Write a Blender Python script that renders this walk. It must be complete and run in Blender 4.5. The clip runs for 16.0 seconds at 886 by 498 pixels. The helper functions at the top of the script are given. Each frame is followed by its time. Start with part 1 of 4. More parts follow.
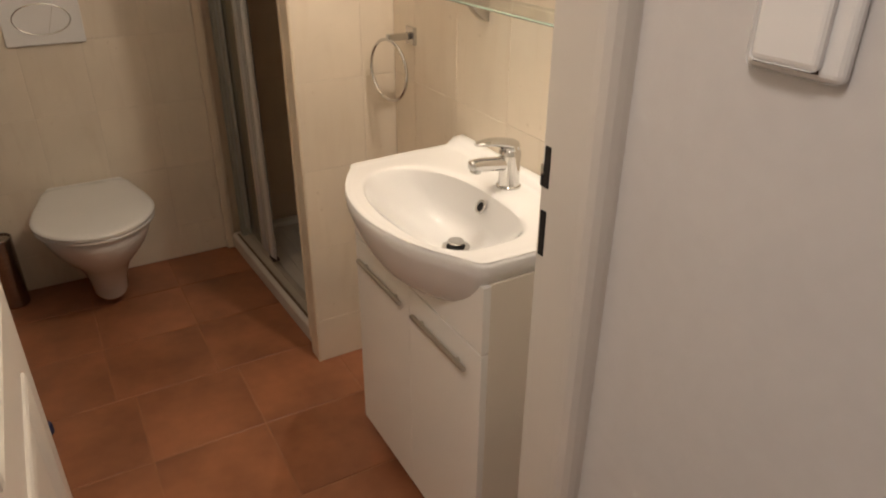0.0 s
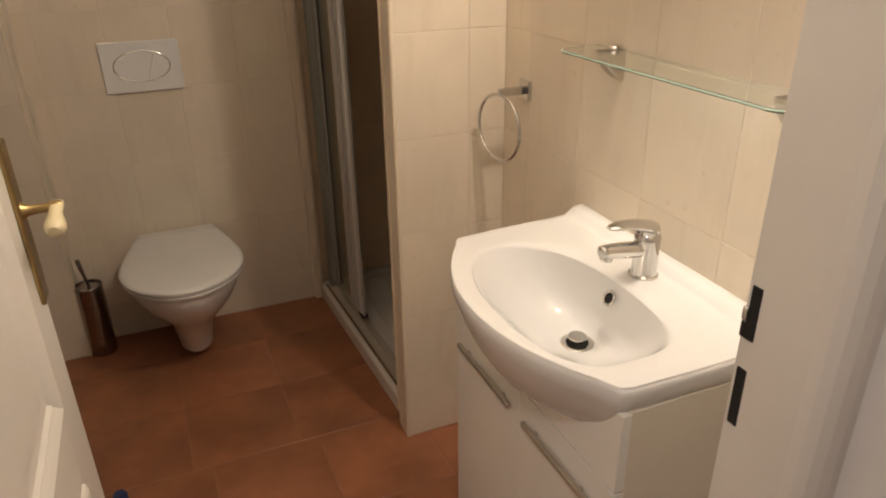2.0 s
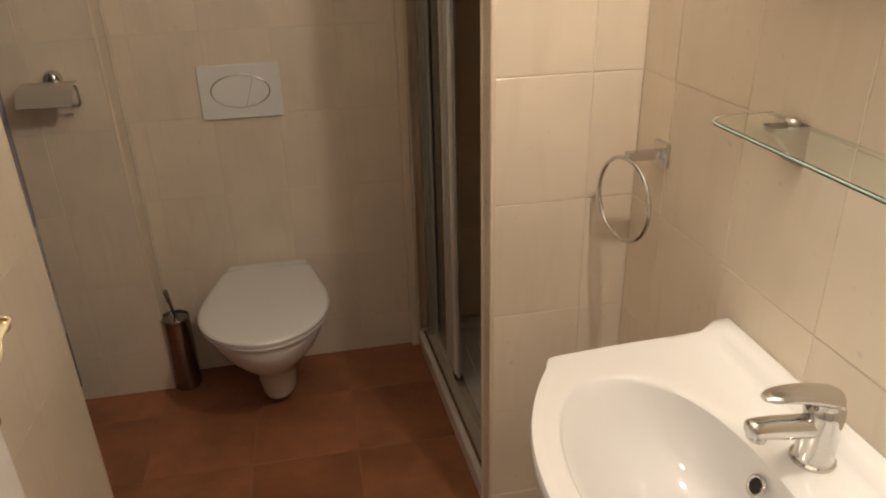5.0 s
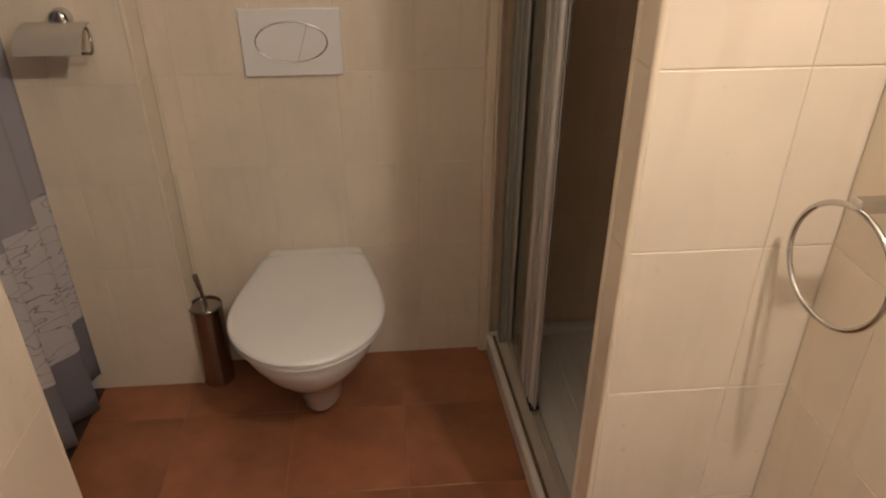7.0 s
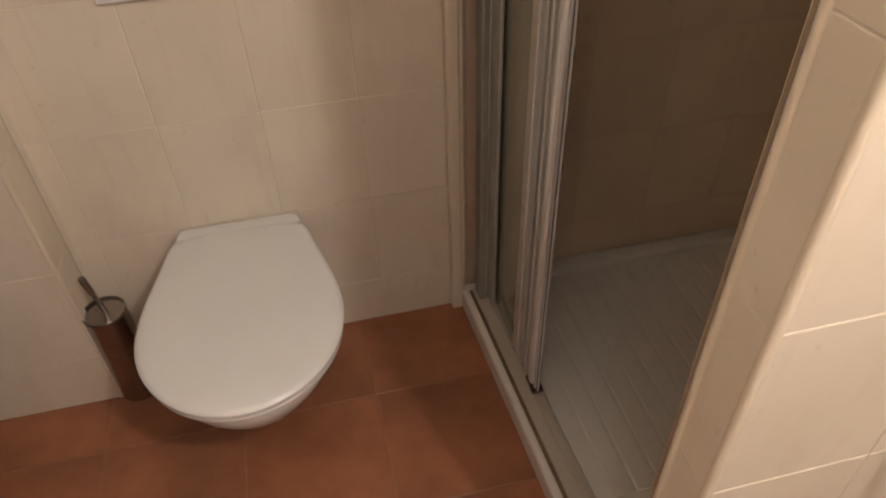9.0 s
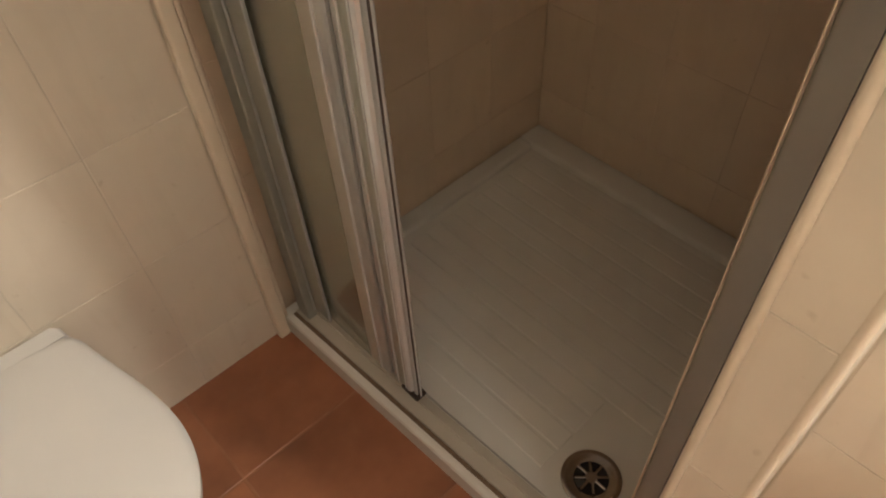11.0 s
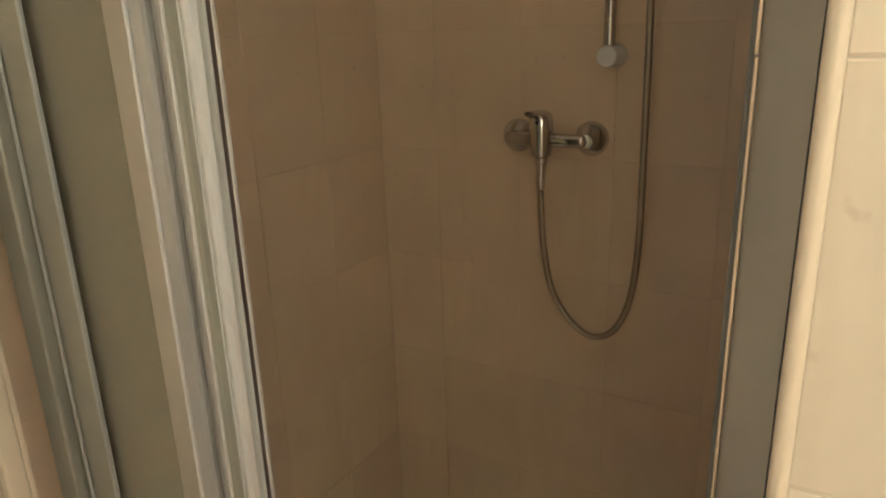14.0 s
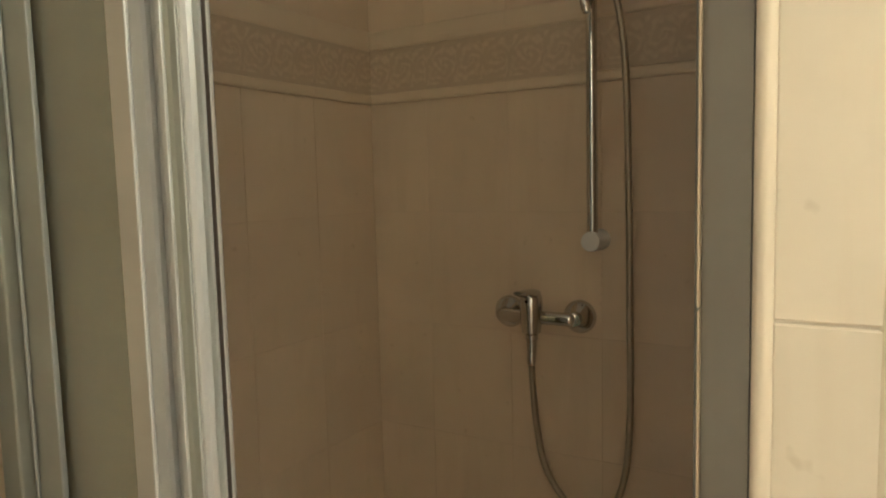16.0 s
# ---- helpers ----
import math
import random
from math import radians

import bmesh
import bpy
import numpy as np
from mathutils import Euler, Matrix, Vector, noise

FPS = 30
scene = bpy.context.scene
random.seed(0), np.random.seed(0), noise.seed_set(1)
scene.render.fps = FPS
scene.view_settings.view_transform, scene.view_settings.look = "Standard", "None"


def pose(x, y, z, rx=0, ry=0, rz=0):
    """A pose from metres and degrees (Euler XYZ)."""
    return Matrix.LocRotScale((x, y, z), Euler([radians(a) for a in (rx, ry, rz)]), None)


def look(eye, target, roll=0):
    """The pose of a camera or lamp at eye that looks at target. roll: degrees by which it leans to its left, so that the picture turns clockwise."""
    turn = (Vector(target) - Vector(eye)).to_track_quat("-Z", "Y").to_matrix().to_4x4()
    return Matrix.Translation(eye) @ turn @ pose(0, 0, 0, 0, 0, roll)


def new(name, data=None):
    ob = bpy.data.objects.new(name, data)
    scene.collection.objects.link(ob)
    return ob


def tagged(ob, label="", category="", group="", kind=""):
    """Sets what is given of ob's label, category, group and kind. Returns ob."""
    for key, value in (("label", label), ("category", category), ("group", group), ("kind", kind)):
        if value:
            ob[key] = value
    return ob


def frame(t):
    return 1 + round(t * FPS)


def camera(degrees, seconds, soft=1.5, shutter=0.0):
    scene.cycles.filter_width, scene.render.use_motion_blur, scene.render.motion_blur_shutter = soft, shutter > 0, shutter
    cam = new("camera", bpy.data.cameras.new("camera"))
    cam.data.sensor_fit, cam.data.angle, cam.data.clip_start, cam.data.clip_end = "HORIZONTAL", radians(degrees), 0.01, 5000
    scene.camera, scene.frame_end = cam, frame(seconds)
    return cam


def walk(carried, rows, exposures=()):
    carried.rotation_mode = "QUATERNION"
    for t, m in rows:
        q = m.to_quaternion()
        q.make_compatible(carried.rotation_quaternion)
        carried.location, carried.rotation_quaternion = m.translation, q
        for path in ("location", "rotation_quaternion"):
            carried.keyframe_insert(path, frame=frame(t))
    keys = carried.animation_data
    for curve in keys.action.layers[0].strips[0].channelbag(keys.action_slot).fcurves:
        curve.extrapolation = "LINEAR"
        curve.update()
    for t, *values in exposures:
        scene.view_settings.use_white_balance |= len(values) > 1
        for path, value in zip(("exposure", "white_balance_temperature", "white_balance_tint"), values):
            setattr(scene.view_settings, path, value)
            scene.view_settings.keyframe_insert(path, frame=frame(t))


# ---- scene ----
cam = camera(65.1, 16.0, soft=2.0)
PATH = [
    (0, (-0.093, -0.418, 1.395), (0.794, 1.116, 0.469), 0.4),
    (0.5, (-0.089, -0.375, 1.383), (0.719, 1.206, 0.463), 0.3),
    (1, (-0.066, -0.314, 1.382), (0.672, 1.304, 0.469), 0.1),
    (1.5, (-0.052, -0.251, 1.4), (0.648, 1.393, 0.5), -0.7),
    (2, (-0.041, -0.182, 1.409), (0.652, 1.489, 0.555), -0.9),
    (2.5, (-0.034, -0.142, 1.431), (0.699, 1.56, 0.677), -1.5),
    (3, (-0.011, -0.113, 1.447), (0.754, 1.614, 0.789), -0.9),
    (3.5, (0.033, -0.072, 1.448), (0.8, 1.676, 0.853), -0.2),
    (4, (0.088, -0.006, 1.442), (0.751, 1.759, 0.774), -0.7),
    (4.5, (0.141, 0.054, 1.442), (0.633, 1.844, 0.698), -1.4),
    (5, (0.158, 0.135, 1.433), (0.484, 1.919, 0.591), -1.6),
    (5.2, (0.16, 0.177, 1.428), (0.435, 1.96, 0.563), -1.8),
    (7.5, (0.162, 0.719, 1.397), (0.314, 2.394, 0.314), 0.3),
    (8, (0.158, 0.851, 1.384), (0.34, 2.449, 0.196), 0.5),
    (8.5, (0.149, 0.969, 1.374), (0.373, 2.508, 0.116), -0.6),
    (11, (0.122, 1.386, 1.336), (0.98, 2.39, -0.151), -3.5),
    (11.5, (0.116, 1.406, 1.336), (1.113, 2.344, -0.109), -3.1),
    (12, (0.11, 1.424, 1.355), (1.307, 2.36, 0.066), -2.3),
    (12.5, (0.104, 1.439, 1.377), (1.462, 2.383, 0.263), -2.3),
    (13, (0.106, 1.446, 1.402), (1.577, 2.406, 0.461), -3.2),
    (13.5, (0.095, 1.443, 1.438), (1.64, 2.427, 0.644), -2.4),
    (14, (0.07, 1.443, 1.449), (1.702, 2.441, 0.849), -1.9),
    (14.5, (0.076, 1.432, 1.469), (1.738, 2.447, 1.012), -2.1),
    (15, (0.068, 1.428, 1.488), (1.755, 2.453, 1.168), -1.8),
    (15.5, (0.056, 1.429, 1.494), (1.757, 2.4455, 1.242), -1.9),
    (16, (0.057, 1.413, 1.513), (1.76, 2.445, 1.327), -1.5),
]
walk(cam, [(t, look(eye, target, roll)) for t, eye, target, roll in PATH],
     ((0, -0.3, 6450, 14), (3, -0.35, 6450, 14), (5, -0.45, 6450, 14), (7.5, 0.08, 6150, 17), (8.5, 0.25, 5950, 17), (11, 0.8, 5850, 10), (12.5, 1.2, 5650, 4), (13.5, 1.3, 5580, 1), (16, 1.15, 5380, -5)))

# world, lamps
world = bpy.data.worlds.new("world")
scene.world = world
world.use_nodes = True
world.node_tree.nodes["Background"].inputs["Color"].default_value = (0.75, 0.8, 0.9, 1)
world.node_tree.nodes["Background"].inputs["Strength"].default_value = 0.02


def lamp(name, kind, where, energy, color, size):
    d = bpy.data.lights.new(name, kind)
    d.energy, d.color = energy, color
    if kind == "AREA":
        d.size = size
    else:
        d.shadow_soft_size = size
    ob = new(name, d)
    ob.location = where
    return ob


WARM = (1.0, 0.87, 0.70)
lamp("bulb_light", "POINT", (0.708, 0.70, 2.06), 31.0, WARM, 0.030)
# Unseen fill lamp, added to brighten the corridor wall.
lamp("corridor_fill", "AREA", (-0.42, -0.25, 2.42), 12.5, (1.0, 0.90, 0.80), 0.3)

# ---- materials ----


def mat(name, color, rough=0.5, metal=0.0, spec=0.5, var=0.0, scale=6.0, bump=0.0, bscale=60.0, coat=0.0, detail=4.0, var2=0.0, scale2=40.0, stretch=(1, 1, 1), rnd=0.0):
    m = bpy.data.materials.new(name)
    m.use_nodes = True
    nt = m.node_tree
    b = nt.nodes["Principled BSDF"]
    b.inputs["Roughness"].default_value = rough
    b.inputs["Metallic"].default_value = metal
    b.inputs["Specular IOR Level"].default_value = spec
    b.inputs["Coat Weight"].default_value = coat
    b.inputs["Base Color"].default_value = (*color, 1)
    co = nt.nodes.new("ShaderNodeTexCoord")
    mp = nt.nodes.new("ShaderNodeMapping")
    mp.inputs["Scale"].default_value = stretch
    info = nt.nodes.new("ShaderNodeObjectInfo")
    nt.links.new(co.outputs["Object"], mp.inputs["Vector"])
    add = nt.nodes.new("ShaderNodeVectorMath")
    add.operation = "ADD"
    mul = nt.nodes.new("ShaderNodeMath")
    mul.operation = "MULTIPLY"
    mul.inputs[1].default_value = 37.0
    nt.links.new(info.outputs["Random"], mul.inputs[0])
    nt.links.new(mp.outputs[0], add.inputs[0])
    nt.links.new(mul.outputs[0], add.inputs[1])
    vec = add.outputs[0]
    last = None
    if var > 0 or var2 > 0 or rnd > 0:
        def noise_factor(sc, amount, src):
            n = nt.nodes.new("ShaderNodeTexNoise")
            n.inputs["Scale"].default_value = sc
            n.inputs["Detail"].default_value = detail
            nt.links.new(vec, n.inputs["Vector"])
            r = nt.nodes.new("ShaderNodeMapRange")
            r.inputs["From Min"].default_value = 0.3
            r.inputs["From Max"].default_value = 0.7
            r.inputs["To Min"].default_value = 1 - amount
            r.inputs["To Max"].default_value = 1 + amount
            nt.links.new(n.outputs["Fac"], r.inputs["Value"])
            h = nt.nodes.new("ShaderNodeHueSaturation")
            nt.links.new(r.outputs[0], h.inputs["Value"])
            if src is None:
                h.inputs["Color"].default_value = (*color, 1)
            else:
                nt.links.new(src, h.inputs["Color"])
            return h.outputs[0]
        if var > 0:
            last = noise_factor(scale, var, last)
        if var2 > 0:
            last = noise_factor(scale2, var2, last)
        if rnd > 0:
            h = nt.nodes.new("ShaderNodeHueSaturation")
            r = nt.nodes.new("ShaderNodeMapRange")
            r.inputs["To Min"].default_value = 1 - rnd
            r.inputs["To Max"].default_value = 1 + rnd
            nt.links.new(info.outputs["Random"], r.inputs["Value"])
            nt.links.new(r.outputs[0], h.inputs["Value"])
            if last is None:
                h.inputs["Color"].default_value = (*color, 1)
            else:
                nt.links.new(last, h.inputs["Color"])
            last = h.outputs[0]
        nt.links.new(last, b.inputs["Base Color"])
    if bump > 0:
        n = nt.nodes.new("ShaderNodeTexNoise")
        n.inputs["Scale"].default_value = bscale
        n.inputs["Detail"].default_value = 5
        nt.links.new(vec, n.inputs["Vector"])
        bp = nt.nodes.new("ShaderNodeBump")
        bp.inputs["Strength"].default_value = bump
        bp.inputs["Distance"].default_value = 0.002
        nt.links.new(n.outputs["Fac"], bp.inputs["Height"])
        nt.links.new(bp.outputs[0], b.inputs["Normal"])
    return m


def veined(name, base, vein, rough):
    """Cream tile with faint, mostly upright veins."""
    m = mat(name, base, rough, var=0.05, scale=5, bump=0.10, bscale=25, rnd=0.012)
    nt = m.node_tree
    b = nt.nodes["Principled BSDF"]
    src = b.inputs["Base Color"].links[0].from_socket
    co = nt.nodes["Texture Coordinate"]
    mp = nt.nodes.new("ShaderNodeMapping")
    mp.inputs["Scale"].default_value = (10, 1.3, 10)
    mp.inputs["Rotation"].default_value = (0, 0, 0.06)
    nt.links.new(nt.nodes["Vector Math"].outputs[0], mp.inputs["Vector"])
    n = nt.nodes.new("ShaderNodeTexNoise")
    n.inputs["Scale"].default_value = 2.2
    n.inputs["Detail"].default_value = 6
    n.inputs["Distortion"].default_value = 0.8
    nt.links.new(mp.outputs[0], n.inputs["Vector"])
    r = nt.nodes.new("ShaderNodeValToRGB")
    r.color_ramp.elements[0].position, r.color_ramp.elements[0].color = 0.52, (0, 0, 0, 1)
    r.color_ramp.elements[1].position, r.color_ramp.elements[1].color = 0.72, (1, 1, 1, 1)
    nt.links.new(n.outputs["Fac"], r.inputs["Fac"])
    mu = nt.nodes.new("ShaderNodeMath")
    mu.operation = "MULTIPLY"
    mu.inputs[1].default_value = 0.3
    nt.links.new(r.outputs["Color"], mu.inputs[0])
    mx = nt.nodes.new("ShaderNodeMix")
    mx.data_type = "RGBA"
    nt.links.new(mu.outputs[0], mx.inputs["Factor"])
    nt.links.new(src, mx.inputs["A"])
    mx.inputs["B"].default_value = (*vein, 1)
    n2 = nt.nodes.new("ShaderNodeTexNoise")
    n2.inputs["Scale"].default_value = 42
    n2.inputs["Detail"].default_value = 2
    nt.links.new(nt.nodes["Vector Math"].outputs[0], n2.inputs["Vector"])
    r2 = nt.nodes.new("ShaderNodeMapRange")
    r2.inputs["From Min"].default_value, r2.inputs["From Max"].default_value = 0.70, 0.78
    r2.inputs["To Max"].default_value = 0.3
    nt.links.new(n2.outputs["Fac"], r2.inputs["Value"])
    m2 = nt.nodes.new("ShaderNodeMix")
    m2.data_type = "RGBA"
    nt.links.new(r2.outputs[0], m2.inputs["Factor"])
    nt.links.new(mx.outputs["Result"], m2.inputs["A"])
    m2.inputs["B"].default_value = (vein[0] * 0.75, vein[1] * 0.7, vein[2] * 0.62, 1)
    nt.links.new(m2.outputs["Result"], b.inputs["Base Color"])
    return m


def glass(name, color, rough, clear=1.0):
    m = mat(name, color, rough)
    m.node_tree.nodes["Principled BSDF"].inputs["Transmission Weight"].default_value = clear
    m.node_tree.nodes["Principled BSDF"].inputs["IOR"].default_value = 1.45
    return m


TILE = veined("cream_tile", (0.76, 0.67, 0.543), (0.64, 0.535, 0.405), 0.28)
# Warmer, darker copy of TILE: the shower's dim bounced light is in its colour.
STILE = veined("shower_shade_tile", (0.715, 0.575, 0.42), (0.63, 0.49, 0.34), 0.28)
GROUT = mat("grout", (0.70, 0.62, 0.51), 0.9, var=0.08, scale=20, bump=0.2)
BEAD = mat("tile_trim", (0.74, 0.64, 0.50), 0.3, var=0.03, scale=9)
SBORDER = mat("beige_border_tile", (0.74, 0.61, 0.45), 0.3, var=0.03, scale=9)
TERRA = mat("terracotta", (0.315, 0.124, 0.057), 0.40, var=0.28, scale=4.6, var2=0.07, scale2=22, bump=0.25, bscale=18, rnd=0.05)
WGROUT = mat("tight_cream_grout", (0.72, 0.63, 0.51), 0.7)
SGROUT = mat("shower_grout", (0.66, 0.52, 0.375), 0.85, var=0.08, scale=20)
FGROUT = mat("floor_grout", (0.34, 0.155, 0.082), 0.85, var=0.15, scale=12, bump=0.3)
PLASTER = mat("plaster", (0.62, 0.60, 0.58), 0.85, var=0.04, scale=2.5, bump=0.15, bscale=120, var2=0.015)
CEIL = mat("ceiling_paint", (0.8, 0.79, 0.76), 0.9, var=0.02, bump=0.2)
LACQUER = mat("white_lacquer", (0.76, 0.73, 0.68), 0.35, var=0.03, scale=3, bump=0.08, bscale=40)
JAMBP = mat("frame_paint", (0.66, 0.62, 0.56), 0.4, var=0.04, scale=4, bump=0.1, bscale=50)
PORC = mat("porcelain", (0.725, 0.72, 0.70), 0.08, coat=0.3, var=0.01, scale=3)
SEAT = mat("seat_plastic", (0.77, 0.755, 0.725), 0.22, var=0.02, scale=5, bump=0.05, bscale=200)
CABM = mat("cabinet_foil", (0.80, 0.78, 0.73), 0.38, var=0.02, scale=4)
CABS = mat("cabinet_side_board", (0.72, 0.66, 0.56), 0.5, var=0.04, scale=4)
PLASTIC = mat("white_plastic", (0.80, 0.79, 0.77), 0.25, var=0.01, scale=8)
CHROME = mat("chrome", (0.62, 0.61, 0.59), 0.06, 1.0, var=0.03, scale=20)
STEEL = mat("brushed_steel", (0.38, 0.34, 0.31), 0.24, 1.0, var=0.1, scale=8, stretch=(1, 1, 12), bump=0.08)
NICKEL = mat("satin_nickel", (0.55, 0.52, 0.47), 0.35, 1.0, var=0.05, scale=20)
# Pale, mostly diffuse metal: highlights on the door profiles put into colour.
GLINT_ALU = mat("glint_aluminium", (0.80, 0.81, 0.80), 0.24, 0.35)
ALU = mat("satin_aluminium", (0.44, 0.44, 0.43), 0.42, 0.45, var=0.03, scale=10)
ALUW = mat("painted_aluminium", (0.40, 0.415, 0.40), 0.38, 0.2, var=0.03, scale=8)
BRASS = mat("aged_brass", (0.42, 0.31, 0.14), 0.32, 1.0, var=0.15, scale=30)
IVORY = mat("ivory_ceramic", (0.72, 0.64, 0.42), 0.2)
DARK = mat("rubber_and_gap_black", (0.045, 0.028, 0.02), 0.6)
# Near-black, so the shade inside slots and holes is in the colour.
HOLE = mat("dark_cavity", (0.012, 0.01, 0.008), 0.8)
TRAY = mat("shower_tray_acrylic", (0.72, 0.69, 0.63), 0.22, var=0.04, scale=4)
GLASS = glass("clear_glass", (0.90, 0.96, 0.92), 0.0)
ALUD = mat("dull_aluminium", (0.285, 0.265, 0.235), 0.42, 0.1, var=0.04, scale=8)
GREYALU = mat("darker_grey_aluminium", (0.34, 0.34, 0.29), 0.4, 0.3, var=0.05, scale=10)
EDGE = mat("green_glass_edge", (0.40, 0.56, 0.46), 0.2)
TRACK = mat("beige_track_paint", (0.50, 0.45, 0.37), 0.45, var=0.06, scale=9)
# Darker than the other metal to cancel the light line on the lip.
LIP_DARKENED = mat("darkened_profile_lip", (0.20, 0.195, 0.18), 0.5, var=0.05, scale=9)
GROOVE_SHADE = mat("brown_groove_shade", (0.16, 0.10, 0.055), 0.6, var=0.2, scale=30)
STRIP = mat("tan_plastic_strip", (0.42, 0.38, 0.31), 0.45, var=0.04, scale=8)
ACRYL = glass("shower_acrylic", (0.76, 0.76, 0.64), 0.11, 0.86)
MIRROR = mat("mirror_silver", (0.86, 0.88, 0.87), 0.01, 1.0)
BLUE = mat("blue_rubber", (0.02, 0.035, 0.12), 0.45)
WOOD = mat("dark_backing_and_gap", (0.05, 0.03, 0.02), 0.6, var=0.2, scale=10)
OPAL = mat("opal_glass_lit", (0.9, 0.85, 0.75), 0.4)
OPAL.node_tree.nodes["Principled BSDF"].inputs["Emission Color"].default_value = (1, 0.78, 0.55, 1)
OPAL.node_tree.nodes["Principled BSDF"].inputs["Emission Strength"].default_value = 5.0


def frieze_material():
    """Pressed scrolls and leaves, pale on a darker ground."""
    m = mat("relief_frieze_tile", (0.60, 0.47, 0.33), 0.4)
    nt = m.node_tree
    b = nt.nodes["Principled BSDF"]
    co = nt.nodes["Texture Coordinate"]

    def math_node(op, a, c=None, clamp=False):
        n = nt.nodes.new("ShaderNodeMath")
        n.operation, n.use_clamp = op, clamp
        for k, v in enumerate((a, c)):
            if v is None:
                continue
            if isinstance(v, (int, float)):
                n.inputs[k].default_value = v
            else:
                nt.links.new(v, n.inputs[k])
        return n.outputs[0]
    warp = nt.nodes.new("ShaderNodeTexNoise")
    warp.inputs["Scale"].default_value = 26
    warp.inputs["Detail"].default_value = 1
    nt.links.new(co.outputs["Object"], warp.inputs["Vector"])
    sep = nt.nodes.new("ShaderNodeSeparateXYZ")
    nt.links.new(co.outputs["Object"], sep.inputs[0])
    ws = nt.nodes.new("ShaderNodeSeparateXYZ")
    nt.links.new(warp.outputs["Color"], ws.inputs[0])
    x = math_node("ADD", sep.outputs["X"], math_node("MULTIPLY", ws.outputs["X"], 0.035))
    y = math_node("ADD", sep.outputs["Y"], math_node("MULTIPLY", math_node("SUBTRACT", ws.outputs["Y"], 0.5), 0.035))
    cell = math_node("SUBTRACT", math_node("MULTIPLY", math_node("FRACT", math_node("DIVIDE", x, 0.0667)), 0.0667), 0.0333)
    rad = math_node("SQRT", math_node("ADD", math_node("POWER", cell, 2.0), math_node("POWER", y, 2.0)))
    ang = math_node("ARCTAN2", y, cell)
    spiral = math_node("SINE", math_node("ADD", math_node("MULTIPLY", rad, 360.0), math_node("MULTIPLY", ang, 2.0)))
    leaf = nt.nodes.new("ShaderNodeTexVoronoi")
    leaf.feature = "SMOOTH_F1"
    leaf.inputs["Scale"].default_value = 85
    nt.links.new(co.outputs["Object"], leaf.inputs["Vector"])
    blob = math_node("SUBTRACT", 0.55, leaf.outputs["Distance"])
    h = math_node("ADD", math_node("MULTIPLY", spiral, 0.33), math_node("MULTIPLY", blob, 1.3))
    edge = math_node("LESS_THAN", math_node("ABSOLUTE", sep.outputs["Y"]), 0.041)
    h = math_node("MULTIPLY", math_node("ADD", h, 0.15, True), edge)
    r = nt.nodes.new("ShaderNodeValToRGB")
    r.color_ramp.elements[0].position, r.color_ramp.elements[0].color = 0.10, (0.585, 0.465, 0.335, 1)
    r.color_ramp.elements[1].position, r.color_ramp.elements[1].color = 0.85, (0.68, 0.555, 0.41, 1)
    nt.links.new(h, r.inputs["Fac"])
    nt.links.new(r.outputs["Color"], b.inputs["Base Color"])
    bp = nt.nodes.new("ShaderNodeBump")
    bp.inputs["Strength"].default_value = 0.5
    bp.inputs["Distance"].default_value = 0.002
    nt.links.new(h, bp.inputs["Height"])
    nt.links.new(bp.outputs[0], b.inputs["Normal"])
    return m


FRIEZE = frieze_material()


